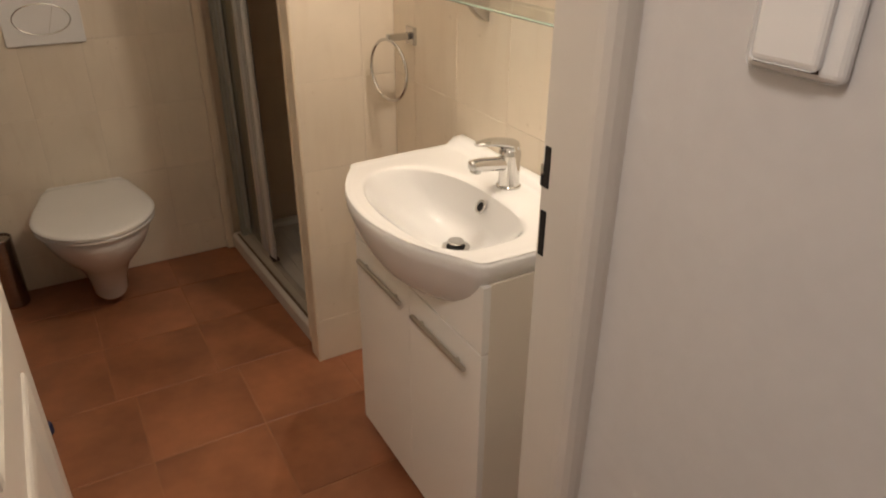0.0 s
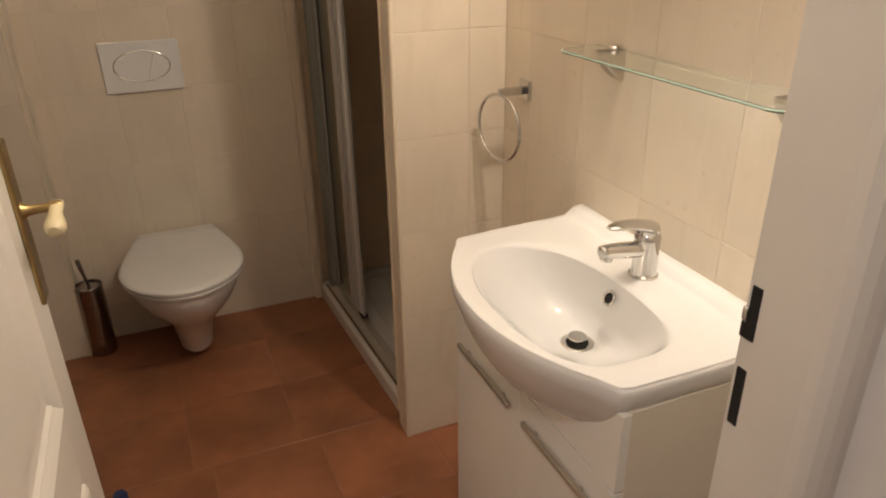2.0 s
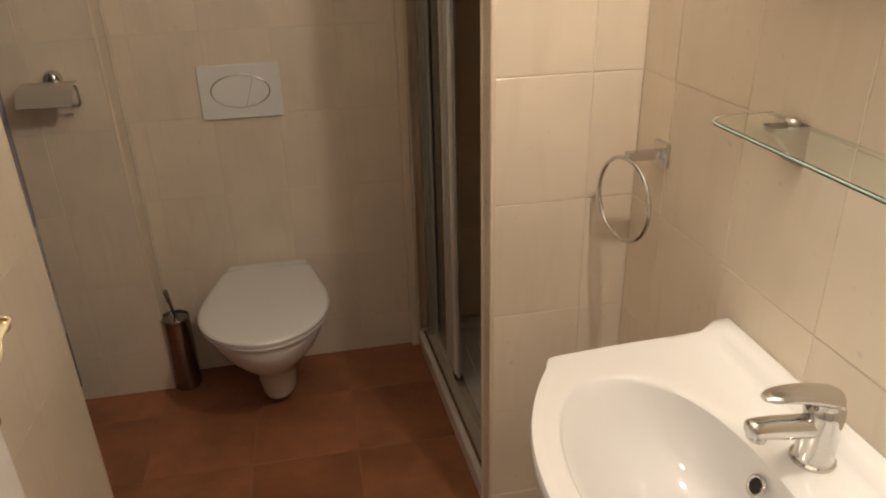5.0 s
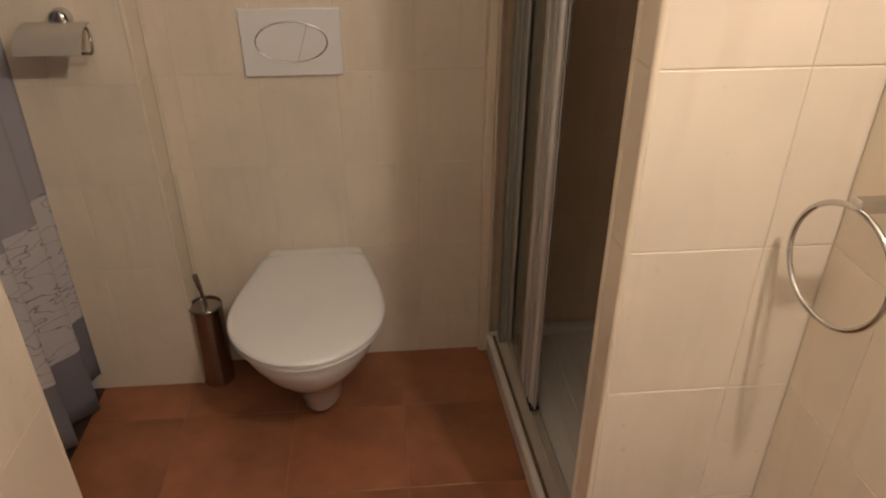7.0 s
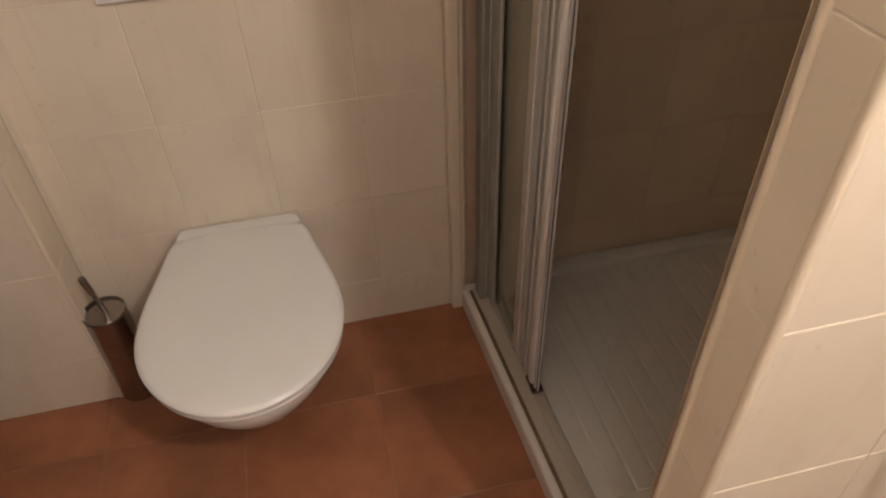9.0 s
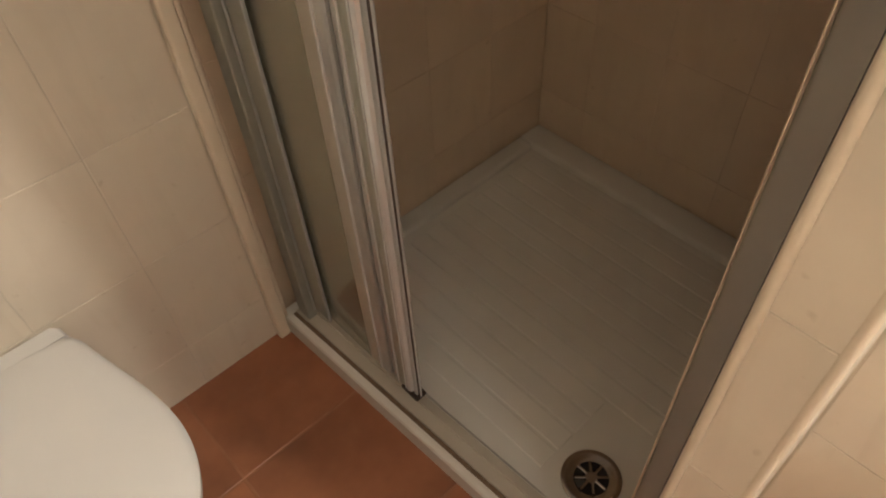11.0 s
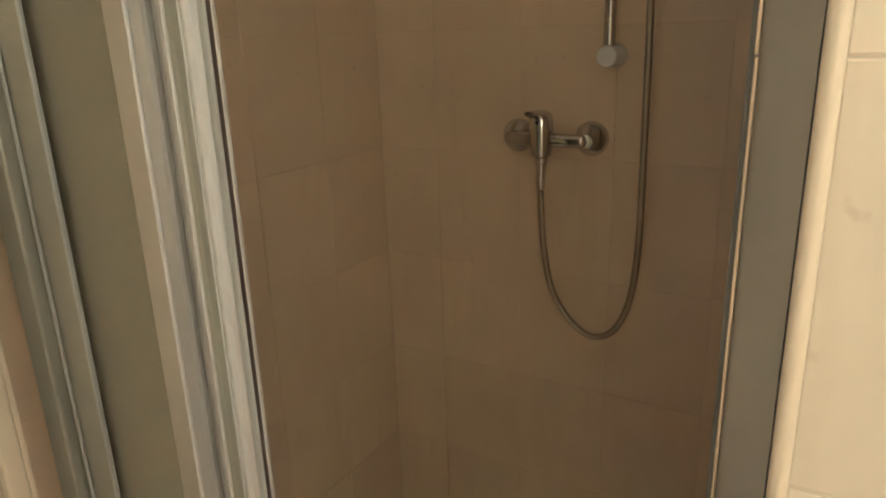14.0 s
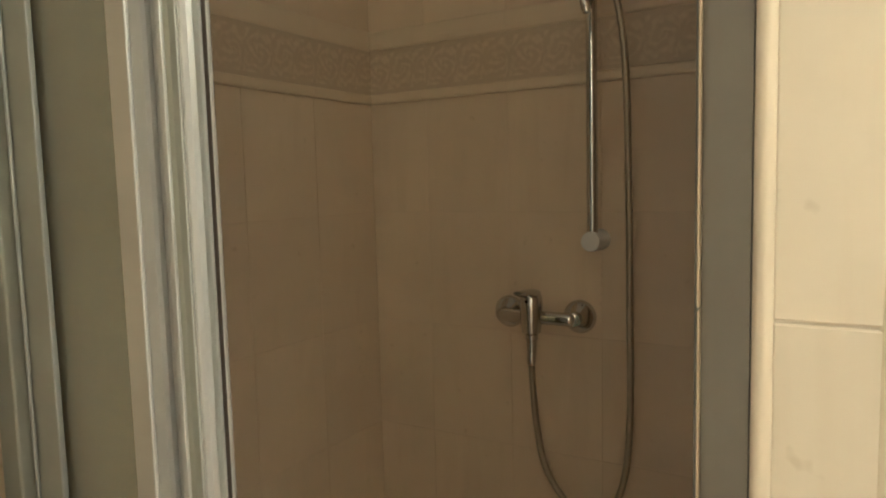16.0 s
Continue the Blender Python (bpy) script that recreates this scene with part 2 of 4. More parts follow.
def curtain_material():
    """Pale fabric: grey-blue above, white with dark grey leaf print below, grey hem."""
    m = mat("curtain_fabric", (0.5, 0.5, 0.52), 0.8, bump=0.2, bscale=250)
    nt = m.node_tree
    b = nt.nodes["Principled BSDF"]
    co = nt.nodes["Texture Coordinate"]
    sep = nt.nodes.new("ShaderNodeSeparateXYZ")
    nt.links.new(co.outputs["UV"], sep.inputs[0])
    ramp = nt.nodes.new("ShaderNodeValToRGB")
    ramp.color_ramp.interpolation = "CONSTANT"
    e = ramp.color_ramp.elements
    e[0].position, e[0].color = 0.0, (0.17, 0.165, 0.19, 1)
    e[1].position, e[1].color = 0.095, (0.50, 0.48, 0.49, 1)
    k = e.new(0.27)
    k.color = (0.30, 0.29, 0.32, 1)
    nt.links.new(sep.outputs["Y"], ramp.inputs["Fac"])
    mp = nt.nodes.new("ShaderNodeMapping")
    mp.inputs["Scale"].default_value = (11, 52, 1)
    nt.links.new(co.outputs["UV"], mp.inputs["Vector"])
    n = nt.nodes.new("ShaderNodeTexNoise")
    n.inputs["Scale"].default_value = 1.0
    n.inputs["Detail"].default_value = 2
    nt.links.new(mp.outputs[0], n.inputs["Vector"])
    r2 = nt.nodes.new("ShaderNodeValToRGB")
    q = r2.color_ramp.elements
    q[0].position, q[0].color = 0.495, (0, 0, 0, 1)
    q[1].position, q[1].color = 0.503, (1, 1, 1, 1)
    s = q.new(0.528)
    s.color = (0, 0, 0, 1)
    nt.links.new(n.outputs["Fac"], r2.inputs["Fac"])
    band = nt.nodes.new("ShaderNodeValToRGB")
    band.color_ramp.interpolation = "CONSTANT"
    w = band.color_ramp.elements
    w[0].position, w[0].color = 0.0, (0, 0, 0, 1)
    w[1].position, w[1].color = 0.10, (1, 1, 1, 1)
    z = w.new(0.275)
    z.color = (0, 0, 0, 1)
    nt.links.new(sep.outputs["Y"], band.inputs["Fac"])
    mu = nt.nodes.new("ShaderNodeMath")
    mu.operation = "MULTIPLY"
    nt.links.new(r2.outputs["Color"], mu.inputs[0])
    nt.links.new(band.outputs["Color"], mu.inputs[1])
    mx = nt.nodes.new("ShaderNodeMix")
    mx.data_type = "RGBA"
    nt.links.new(mu.outputs[0], mx.inputs["Factor"])
    nt.links.new(ramp.outputs["Color"], mx.inputs["A"])
    mx.inputs["B"].default_value = (0.16, 0.14, 0.165, 1)
    nt.links.new(mx.outputs["Result"], b.inputs["Base Color"])
    return m


# ---- mesh helpers ----


def part(name, bm, material, parent=None, label="", smooth=False, kind=""):
    me = bpy.data.meshes.new(name)
    if bm.faces and not smooth:
        bmesh.ops.recalc_face_normals(bm, faces=bm.faces)
    elif bm.faces:
        bmesh.ops.recalc_face_normals(bm, faces=bm.faces)
        for f in bm.faces:
            f.smooth = True
    bm.to_mesh(me)
    bm.free()
    me.materials.append(material)
    if smooth:
        me.set_sharp_from_angle(angle=radians(40))
    ob = new(name, me)
    if parent is not None:
        ob.parent = parent
        if parent.type == "EMPTY":
            ob.matrix_parent_inverse = Matrix.Translation(parent.location).inverted()
    return tagged(ob, label, "", "", kind)


def thing(name, where, label, category, group=""):
    ob = new(name)
    ob.empty_display_size = 0.05
    ob.location = where
    return tagged(ob, label, category, group)


def add_box(bm, x0, x1, y0, y1, z0, z1, bevel=0.0, seg=2):
    r = bmesh.ops.create_cube(bm, size=1.0)
    vs = r["verts"]
    bmesh.ops.scale(bm, vec=(x1 - x0, y1 - y0, z1 - z0), verts=vs)
    bmesh.ops.translate(bm, vec=((x0 + x1) / 2, (y0 + y1) / 2, (z0 + z1) / 2), verts=vs)
    if bevel > 0:
        es = list({e for v in vs for e in v.link_edges})
        bmesh.ops.bevel(bm, geom=es, offset=bevel, segments=seg, affect="EDGES", profile=0.5)
    return bm


def boxm(*a, **k):
    return add_box(bmesh.new(), *a, **k)


def loft(bm, rings, cap0=True, cap1=True, closed=True):
    rows = [[bm.verts.new(p) for p in r] for r in rings]
    n = len(rows[0])
    for a, b in zip(rows, rows[1:]):
        for i in range(n if closed else n - 1):
            j = (i + 1) % n
            bm.faces.new((a[i], a[j], b[j], b[i]))
    if cap0:
        bm.faces.new(rows[0][::-1])
    if cap1:
        bm.faces.new(rows[-1])
    return rows


def circle(c, u, v, r, n=24, ry=None):
    c, u, v = Vector(c), Vector(u), Vector(v)
    ry = r if ry is None else ry
    return [c + u * (r * math.cos(2 * math.pi * i / n)) + v * (ry * math.sin(2 * math.pi * i / n)) for i in range(n)]


def frame_of(d):
    d = Vector(d).normalized()
    a = Vector((0, 0, 1)) if abs(d.z) < 0.9 else Vector((1, 0, 0))
    u = d.cross(a).normalized()
    return u, d.cross(u).normalized()


def add_turned(bm, base, axis, profile, n=28):
    """A turned piece: profile of (distance along the axis, radius)."""
    base, axis = Vector(base), Vector(axis).normalized()
    u, v = frame_of(axis)
    loft(bm, [circle(base + axis * h, u, v, max(r, 0.0004), n) for h, r in profile])
    return bm


def add_tube(bm, pts, r, n=12, closed=False):
    pts = [Vector(p) for p in pts]
    m = len(pts)
    rings = []
    u = None
    for i, p in enumerate(pts):
        if closed:
            d = pts[(i + 1) % m] - pts[i - 1]
        else:
            d = pts[min(i + 1, m - 1)] - pts[max(i - 1, 0)]
        d.normalize()
        if u is None:
            u, v = frame_of(d)
        else:
            u = (u - d * u.dot(d)).normalized()
            v = d.cross(u).normalized()
        rr = r(i / (m - 1)) if callable(r) else r
        rings.append(circle(p, u, v, rr, n))
    if closed:
        rings.append(rings[0])
        rows = [[bm.verts.new(p) for p in q] for q in rings[:-1]]
        rows.append(rows[0])
        for a, b in zip(rows, rows[1:]):
            for i in range(n):
                j = (i + 1) % n
                bm.faces.new((a[i], a[j], b[j], b[i]))
    else:
        loft(bm, rings)
    return bm


def curve_points(ctrl, n=40):
    """Smooth points through the given ones."""
    c = [Vector(p) for p in ctrl]
    c = [c[0] * 2 - c[1]] + c + [c[-1] * 2 - c[-2]]
    out = []
    per = max(2, n // (len(c) - 3))
    for i in range(1, len(c) - 2):
        p0, p1, p2, p3 = c[i - 1:i + 3]
        for k in range(per):
            t = k / per
            out.append(0.5 * ((2 * p1) + (p2 - p0) * t + (2 * p0 - 5 * p1 + 4 * p2 - p3) * t * t + (3 * p1 - p0 - 3 * p2 + p3) * t ** 3))
    out.append(c[-2])
    return out


def wall(name, *b, material=None, label=""):
    ob = part(name, boxm(*b), material or GROUT)
    return tagged(ob, label, "wall", "", "structure")


# ---- plan ----
XB = 0.79      # basin wall
YT = 2.37      # toilet wall front
YC = 2.27      # pipe casing front
ZL = 1.433     # ledge
H = 2.45       # ceiling
T = 0.0016     # tile relief above the joints


def lip(y):
    """The line of the shower's front edge."""
    return 0.497 - (y - 1.45) * 0.048


floor = tagged(part("floor", boxm(-1.3, 1.5, -2.2, 2.75, -0.12, -T), FGROUT), "terracotta tiled bathroom floor with dark joints", "floor", "", "structure")
ceiling = tagged(part("ceiling", boxm(-1.3, 1.5, -2.2, 2.75, H, H + 0.1), CEIL), "plain white painted ceiling", "ceiling", "", "structure")
tile_label = "wall clad with glossy cream veined ceramic tiles"
basin_wall = wall("wall_east", XB + T, XB + 0.12, 0.2, 1.393 + T, 0, H, label=tile_label)
pillar = tagged(part("partition_wall", add_box(boxm(0.487 + T, 1.50, 1.393 + T, 1.4665, 0, H), 0.567, 1.50, 1.4665, 1.50, 0, H), GROUT), "tiled shower partition wall with cream tiles", "wall", "", "structure")
prewall = wall("wall_north", -0.41, 0.455, YT + T, 2.5, 0, ZL - 0.004, label="low tiled wall in front of the cistern, cream tiles")
back_high = wall("wall_north_upper", -0.41, 0.42, 2.57, 2.67, 0, H, label="plastered wall above the cistern ledge", material=PLASTER)
casing = wall("pipe_casing", -0.72, -0.41 - T, YC + T, 2.67, 0, H, label="boxed-in pipe casing with cream tiles")
north_shower = wall("shower_wall_north", 0.42, 1.50, 2.40 + T, 2.6, 0, H, label=tile_label, material=SGROUT)
east_shower = wall("shower_wall_east", 1.38 + T, 1.50, 1.50, 2.40 + T, 0, H, label=tile_label, material=SGROUT)
left_wall = wall("wall_west", -0.48, -0.38 - T, 0.2, 1.46, 0, H, label=tile_label, material=WGROUT)
south_r = wall("wall_south", 0.43, 0.91, 0.11, 0.195, 0, H, material=PLASTER, label="plastered wall beside the door")
south_l = wall("wall_south_west", -0.48, -0.285, 0.11, 0.195, 0, H, material=PLASTER, label="plastered wall beside the door")
over = wall("wall_over_door", -0.285, 0.43, 0.11, 0.195, 2.05, H, material=PLASTER, label="plaster above the door frame")
hall_e = wall("corridor_wall_east", 0.43, 0.55, -2.2, 0.11, 0, H, material=PLASTER, label="pale grey plaster corridor wall")
hall_w = wall("corridor_wall_west", -0.95, -0.85, -2.2, 0.11, 0, H, material=PLASTER, label="pale plaster corridor wall")
hall_n = wall("corridor_wall_north", -0.85, -0.48, 0.0, 0.11, 0, H, material=PLASTER, label="pale plaster corridor wall")
hall_s = wall("corridor_wall_south", -0.85, 0.43, -2.2, -2.1, 0, H, material=PLASTER, label="pale plaster corridor wall")
niche_s = wall("niche_wall_south", -1.2, -0.48, 1.36, 1.46, 0, H, material=PLASTER, label="plain wall of the curtained niche")
niche_w = wall("niche_wall_west", -1.2, -1.1, 1.46, 2.27, 0, H, material=PLASTER, label="plain wall of the curtained niche")
niche_n = wall("niche_wall_north", -1.2, -0.72, 2.27 + T, 2.4, 0, H, material=PLASTER, label="plain wall of the curtained niche")

# ---- door frame and door ----
bm = bmesh.new()
loft(bm, [[(x, y, z) for x, y in ((0.43, 0.20), (0.402, 0.20), (0.40, 0.198), (0.40, 0.128), (0.4015, 0.118), (0.406, 0.109), (0.413, 0.103), (0.422, 0.100), (0.43, 0.099))] for z in (0, 2.05)])
add_box(bm, -0.285, -0.255, 0.10, 0.20, 0, 2.05, 0.003)
add_box(bm, -0.255, 0.40, 0.10, 0.20, 2.02, 2.05, 0.003)
doorframe = tagged(part("door_frame", bm, JAMBP), "white painted door frame with two dark lock slots", "door frame", "", "structure")
for z0, z1 in ((1.075, 1.127), (0.984, 1.045)):
    part("strike_slot", boxm(0.3985, 0.401, 0.184, 0.1945, z0, z1, bevel=0.0008), HOLE, doorframe, "dark lock slot in the frame")
part("strike_slot", boxm(0.3983, 0.4022, 0.1946, 0.1992, 1.0752, 1.090, bevel=0.0006), HOLE, doorframe, "dark notch at the edge of the frame")
part("strike_lip", boxm(0.3984, 0.4026, 0.1947, 0.2006, 1.0905, 1.104, bevel=0.0015), CHROME, doorframe, "small worn chrome lip of the lock plate")

DX = -0.238


def build_door():
    d = thing("interior_door", (DX - 0.02, 0.21, 0.008), "white panelled wooden door standing open against the wall", "door")
    y0, y1, x0, x1 = 0.212, 0.872, DX - 0.038, DX
    bm = bmesh.new()
    xs = x1 - 0.006
    add_box(bm, x0, xs, y0, y1, 0.008, 2.01)
    part("leaf", bm, LACQUER, d)
    bm = bmesh.new()
    for b in ((y0, y0 + 0.09, 0.008, 2.01), (y1 - 0.125, y1, 0.008, 2.01), (y0 + 0.09, y1 - 0.125, 0.008, 0.13), (y0 + 0.09, y1 - 0.125, 0.665, 0.80), (y0 + 0.09, y1 - 0.125, 1.90, 2.01)):
        add_box(bm, xs, x1, b[0], b[1], b[2], b[3], 0.0025, 2)
    part("rails_and_stiles", bm, LACQUER, d)
    for za, zb in ((0.13, 0.665), (0.80, 1.90)):
        bm = bmesh.new()
        ya, yb = y0 + 0.09, y1 - 0.125
        rings = []
        for off, xx in ((0.0, x1 - 0.003), (0.0004, x1 + 0.004), (0.006, x1 + 0.007), (0.014, x1 + 0.003), (0.022, xs + 0.004), (0.030, xs + 0.006), (0.036, xs + 0.0005)):
            rings.append([(xx, ya + off, za + off), (xx, yb - off, za + off), (xx, yb - off, zb - off), (xx, ya + off, zb - off)])
        loft(bm, rings, False, False)
        part("moulding", bm, LACQUER, d)
        bm = bmesh.new()
        loft(bm, [[(xx, ya + off, za + off), (xx, yb - off, za + off), (xx, yb - off, zb - off), (xx, ya + off, zb - off)] for off, xx in ((0.034, xs + 0.0004), (0.055, xs + 0.0006), (0.075, xs + 0.004), (0.080, xs + 0.0045))], False, True)
        part("raised_panel", bm, LACQUER, d)
    hy = y1 - 0.026
    h = part("lock_plate", boxm(x1, x1 + 0.007, hy - 0.019, hy + 0.021, 0.925, 1.160, bevel=0.003), BRASS, d, "long brass lock plate")
    bm = bmesh.new()
    add_turned(bm, (x1 + 0.003, hy, 1.062), (1, 0, 0), [(0, 0.014), (0.004, 0.013), (0.009, 0.0085), (0.022, 0.0065), (0.036, 0.0065), (0.044, 0.0085), (0.050, 0.0085), (0.053, 0.006)])
    part("handle_neck", bm, BRASS, h, "", True)
    bm = bmesh.new()
    rings = []
    for q, w, hh in ((-0.008, 0.003, 0.003), (-0.006, 0.0055, 0.006), (0.006, 0.006, 0.0065), (0.020, 0.0055, 0.0065), (0.027, 0.006, 0.008), (0.032, 0.0075, 0.013), (0.039, 0.0085, 0.0165), (0.047, 0.0085, 0.0165), (0.054, 0.007, 0.012), (0.058, 0.004, 0.006)):
        rings.append([Vector((x1 + 0.049 - 0.05 * max(0, q) + w * math.cos(k * math.pi / 9) * 1.6, hy - q, 1.064 - 0.22 * q - hh * 0.35 * (q > 0.028) + hh * 0.8 * math.sin(k * math.pi / 9))) for k in range(18)])
    loft(bm, rings)
    part("handle_grip", bm, IVORY, h, "cream ceramic handle grip", True)
    bm = bmesh.new()
    add_turned(bm, (x1 + 0.003, hy, 0.98), (1, 0, 0), [(0, 0.009), (0.003, 0.008)])
    part("keyhole_rose", bm, BRASS, h)
    bm = bmesh.new()
    add_box(bm, x1 + 0.0055, x1 + 0.0065, hy - 0.002, hy + 0.002, 0.972, 0.987)
    part("keyhole", bm, HOLE, h, "dark keyhole")
    part("latch_plate", boxm(x1 - 0.028, x1 - 0.010, y1, y1 + 0.0015, 0.96, 1.14, bevel=0.0006), BRASS, d, "brass latch plate")
    for z in (0.25, 1.75):
        bm = bmesh.new()
        add_turned(bm, (x1 - 0.004, y0 - 0.006, z), (0, 0, 1), [(0, 0.004), (0.002, 0.006), (0.078, 0.006), (0.08, 0.004)], 14)
        part("hinge", bm, BRASS, d, "", True)
    return d


build_door()


def light_switch():
    s = thing("light_switch", (0.43, -0.09, 1.31), "white rocker light switch on pale grey wall", "switch")
    part("frame", boxm(0.419, 0.4305, -0.121, -0.032, 1.263, 1.352, bevel=0.008, seg=4), PLASTIC, s)
    part("rocker", boxm(0.4125, 0.4195, -0.103, -0.041, 1.271, 1.341, bevel=0.006, seg=3), PLASTIC, s)
    # Dark strip in place of the shade along the rocker's lower edge.
    part("shadow_gap", boxm(0.4175, 0.4192, -0.101, -0.043, 1.2695, 1.2725), DARK, s, "thin dark strip painting the shade under the rocker")


light_switch()


# ---- toilet ----
TX, TYW = -0.0485, 2.368


def poly_outline(z, grow, back, front, hwb, hw, ywide, n=108):
    """Outline of the lid: straight back, widening sides, half ellipse in front."""
    pts = []
    rb = 0.008
    m = n // 2
    for i in range(m + 1):
        a = math.pi + math.pi * i / m
        pts.append(Vector((TX + (hw + grow) * math.cos(a), ywide + (ywide - front + grow) * math.sin(a), z)))
    k = n // 6
    for i in range(1, k + 1):
        t = i / k
        s = t * t * (3 - 2 * t)
        pts.append(Vector((TX + (hw + grow) + (hwb - hw) * (0.35 * t * t + 0.65 * s) - rb * max(0, (t - 0.86) / 0.14) ** 2.5, ywide + (back - ywide) * t, z)))
    q = n - (m + 1) - 2 * k
    for i in range(1, q + 1):
        pts.append(Vector((TX + (hwb + grow - rb) * (1 - 2 * i / (q + 1)), back + 0.006 * math.sin(math.pi * i / (q + 1)) ** 0.7, z)))
    for i in range(k, 0, -1):
        t = i / k
        s = t * t * (3 - 2 * t)
        pts.append(Vector((TX - (hw + grow) - (hwb - hw) * (0.35 * t * t + 0.65 * s) + rb * max(0, (t - 0.86) / 0.14) ** 2.5, ywide + (back - ywide) * t, z)))
    return pts


def build_toilet():
    t = thing("wall_hung_toilet", (TX, TYW, 0.04), "white wall-hung ceramic toilet with closed lid", "toilet")
    bm = bmesh.new()
    rings = []
    for z, back, front, hwb, hw, yw in ((0.369, 2.366, 1.856, 0.132, 0.170, 2.04), (0.352, 2.366, 1.853, 0.133, 0.172, 2.04), (0.325, 2.366, 1.862, 0.130, 0.165, 2.05), (0.29, 2.366, 1.880, 0.124, 0.150, 2.06), (0.25, 2.366, 1.912, 0.112, 0.128, 2.09), (0.21, 2.366, 1.955, 0.099, 0.103, 2.12), (0.17, 2.366, 1.996, 0.087, 0.084, 2.14), (0.11, 2.366, 2.036, 0.076, 0.067, 2.16), (0.055, 2.366, 2.062, 0.072, 0.063, 2.17), (0.042, 2.366, 2.070, 0.066, 0.057, 2.17)):
        rings.append(poly_outline(z, 0, back, front, hwb, hw, yw))
    loft(bm, rings)
    part("bowl", bm, PORC, t, "", True)
    bm = bmesh.new()
    a = (2.335, 1.838, 0.146, 0.192, 2.05)
    loft(bm, [poly_outline(0.370, -0.006, *a), poly_outline(0.373, -0.001, *a), poly_outline(0.379, 0.0, *a), poly_outline(0.383, -0.003, *a)])
    part("seat_ring", bm, SEAT, t, "", True)
    bm = bmesh.new()
    a = (2.318, 1.835, 0.146, 0.194, 2.05)
    loft(bm, [poly_outline(z, g, *a) for z, g in ((0.3855, -0.004), (0.388, 0.0), (0.397, 0.001), (0.402, -0.003), (0.4045, -0.010), (0.4062, -0.03), (0.4072, -0.07))])
    part("lid", bm, SEAT, t, "", True)
    bm = bmesh.new()
    loft(bm, [[(TX + s * w, y, z) for s, y in ((-1, 2.328), (1, 2.328), (0.97, 2.352), (0.90, 2.362), (-0.90, 2.362), (-0.97, 2.352))] for z, w in ((0.370, 0.137), (0.394, 0.137), (0.398, 0.133))])
    part("hinge_cover", bm, SEAT, t)
    return t


build_toilet()


def flush_plate():
    f = thing("flush_plate", (TX, YT, 0.988), "white dual flush plate with chrome-edged oval buttons on tiled wall", "flush plate")
    x0, x1, z0, z1 = -0.178, 0.068, 0.906, 1.070
    part("plate", boxm(x0, x1, YT - 0.011, YT + 0.001, z0, z1, bevel=0.003), PLASTIC, f)
    cx, cz = (x0 + x1) / 2, (z0 + z1) / 2 + 0.002
    u, v = Vector((1, 0, 0)), Vector((0, 0, 1))
    bm = bmesh.new()
    add_tube(bm, circle((cx, YT - 0.0115, cz), u, v, 0.088, 64, 0.050), 0.0017, 8, True)
    part("oval_rim", bm, CHROME, f, "thin chrome oval rim", True)
    for side in (-1, 1):
        bm = bmesh.new()
        pts = []
        xc = cx + 0.028
        for p in circle((cx, 0, cz), u, v, 0.0855, 64, 0.0475):
            slant = xc + (p.z - cz) * 0.33
            x = min(p.x, slant - 0.001) if side < 0 else max(p.x, slant + 0.001)
            pts.append((x, p.z))
        clean = []
        for p in pts:
            if not clean or (abs(p[0] - clean[-1][0]) + abs(p[1] - clean[-1][1])) > 1e-5:
                clean.append(p)
        loft(bm, [[(x, YT - 0.0105, z) for x, z in clean], [(x, YT - 0.0135, z) for x, z in clean]], True, True)
        part("button", bm, PLASTIC, f)
    bm = bmesh.new()
    loft(bm, [circle((cx, YT - d, cz), u, v, 0.087, 48, 0.049) for d in (0.0105, 0.0114)])
    part("button_gap", bm, NICKEL, f)


flush_plate()


def toilet_brush():
    t = thing("toilet_brush_holder", (-0.369, 2.289, 0), "brushed steel toilet brush holder standing beside the toilet", "toilet brush")
    bx, by = -0.369, 2.289
    bm = bmesh.new()
    add_turned(bm, (bx, by, 0), (0, 0, 1), [(0, 0.043), (0.004, 0.046), (0.01, 0.046), (0.262, 0.046), (0.266, 0.0475), (0.271, 0.0475), (0.273, 0.046), (0.272, 0.0445), (0.266, 0.044)], 40)
    part("canister", bm, STEEL, t, "", True)
    bm = bmesh.new()
    add_turned(bm, (bx, by, 0.2655), (0, 0, 1), [(0, 0.0425), (-0.003, 0.039), (-0.004, 0.030), (-0.001, 0.012)], 40)
    part("lid", bm, STEEL, t, "sunken steel lid", True)
    bm = bmesh.new()
    add_turned(bm, (bx + 0.004, by, 0.262), (-0.17, 0.05, 1), [(0, 0.0055), (0.060, 0.0055), (0.066, 0.0075), (0.106, 0.008), (0.110, 0.006)], 16)
    part("handle", bm, STEEL, t, "", True)


toilet_brush()


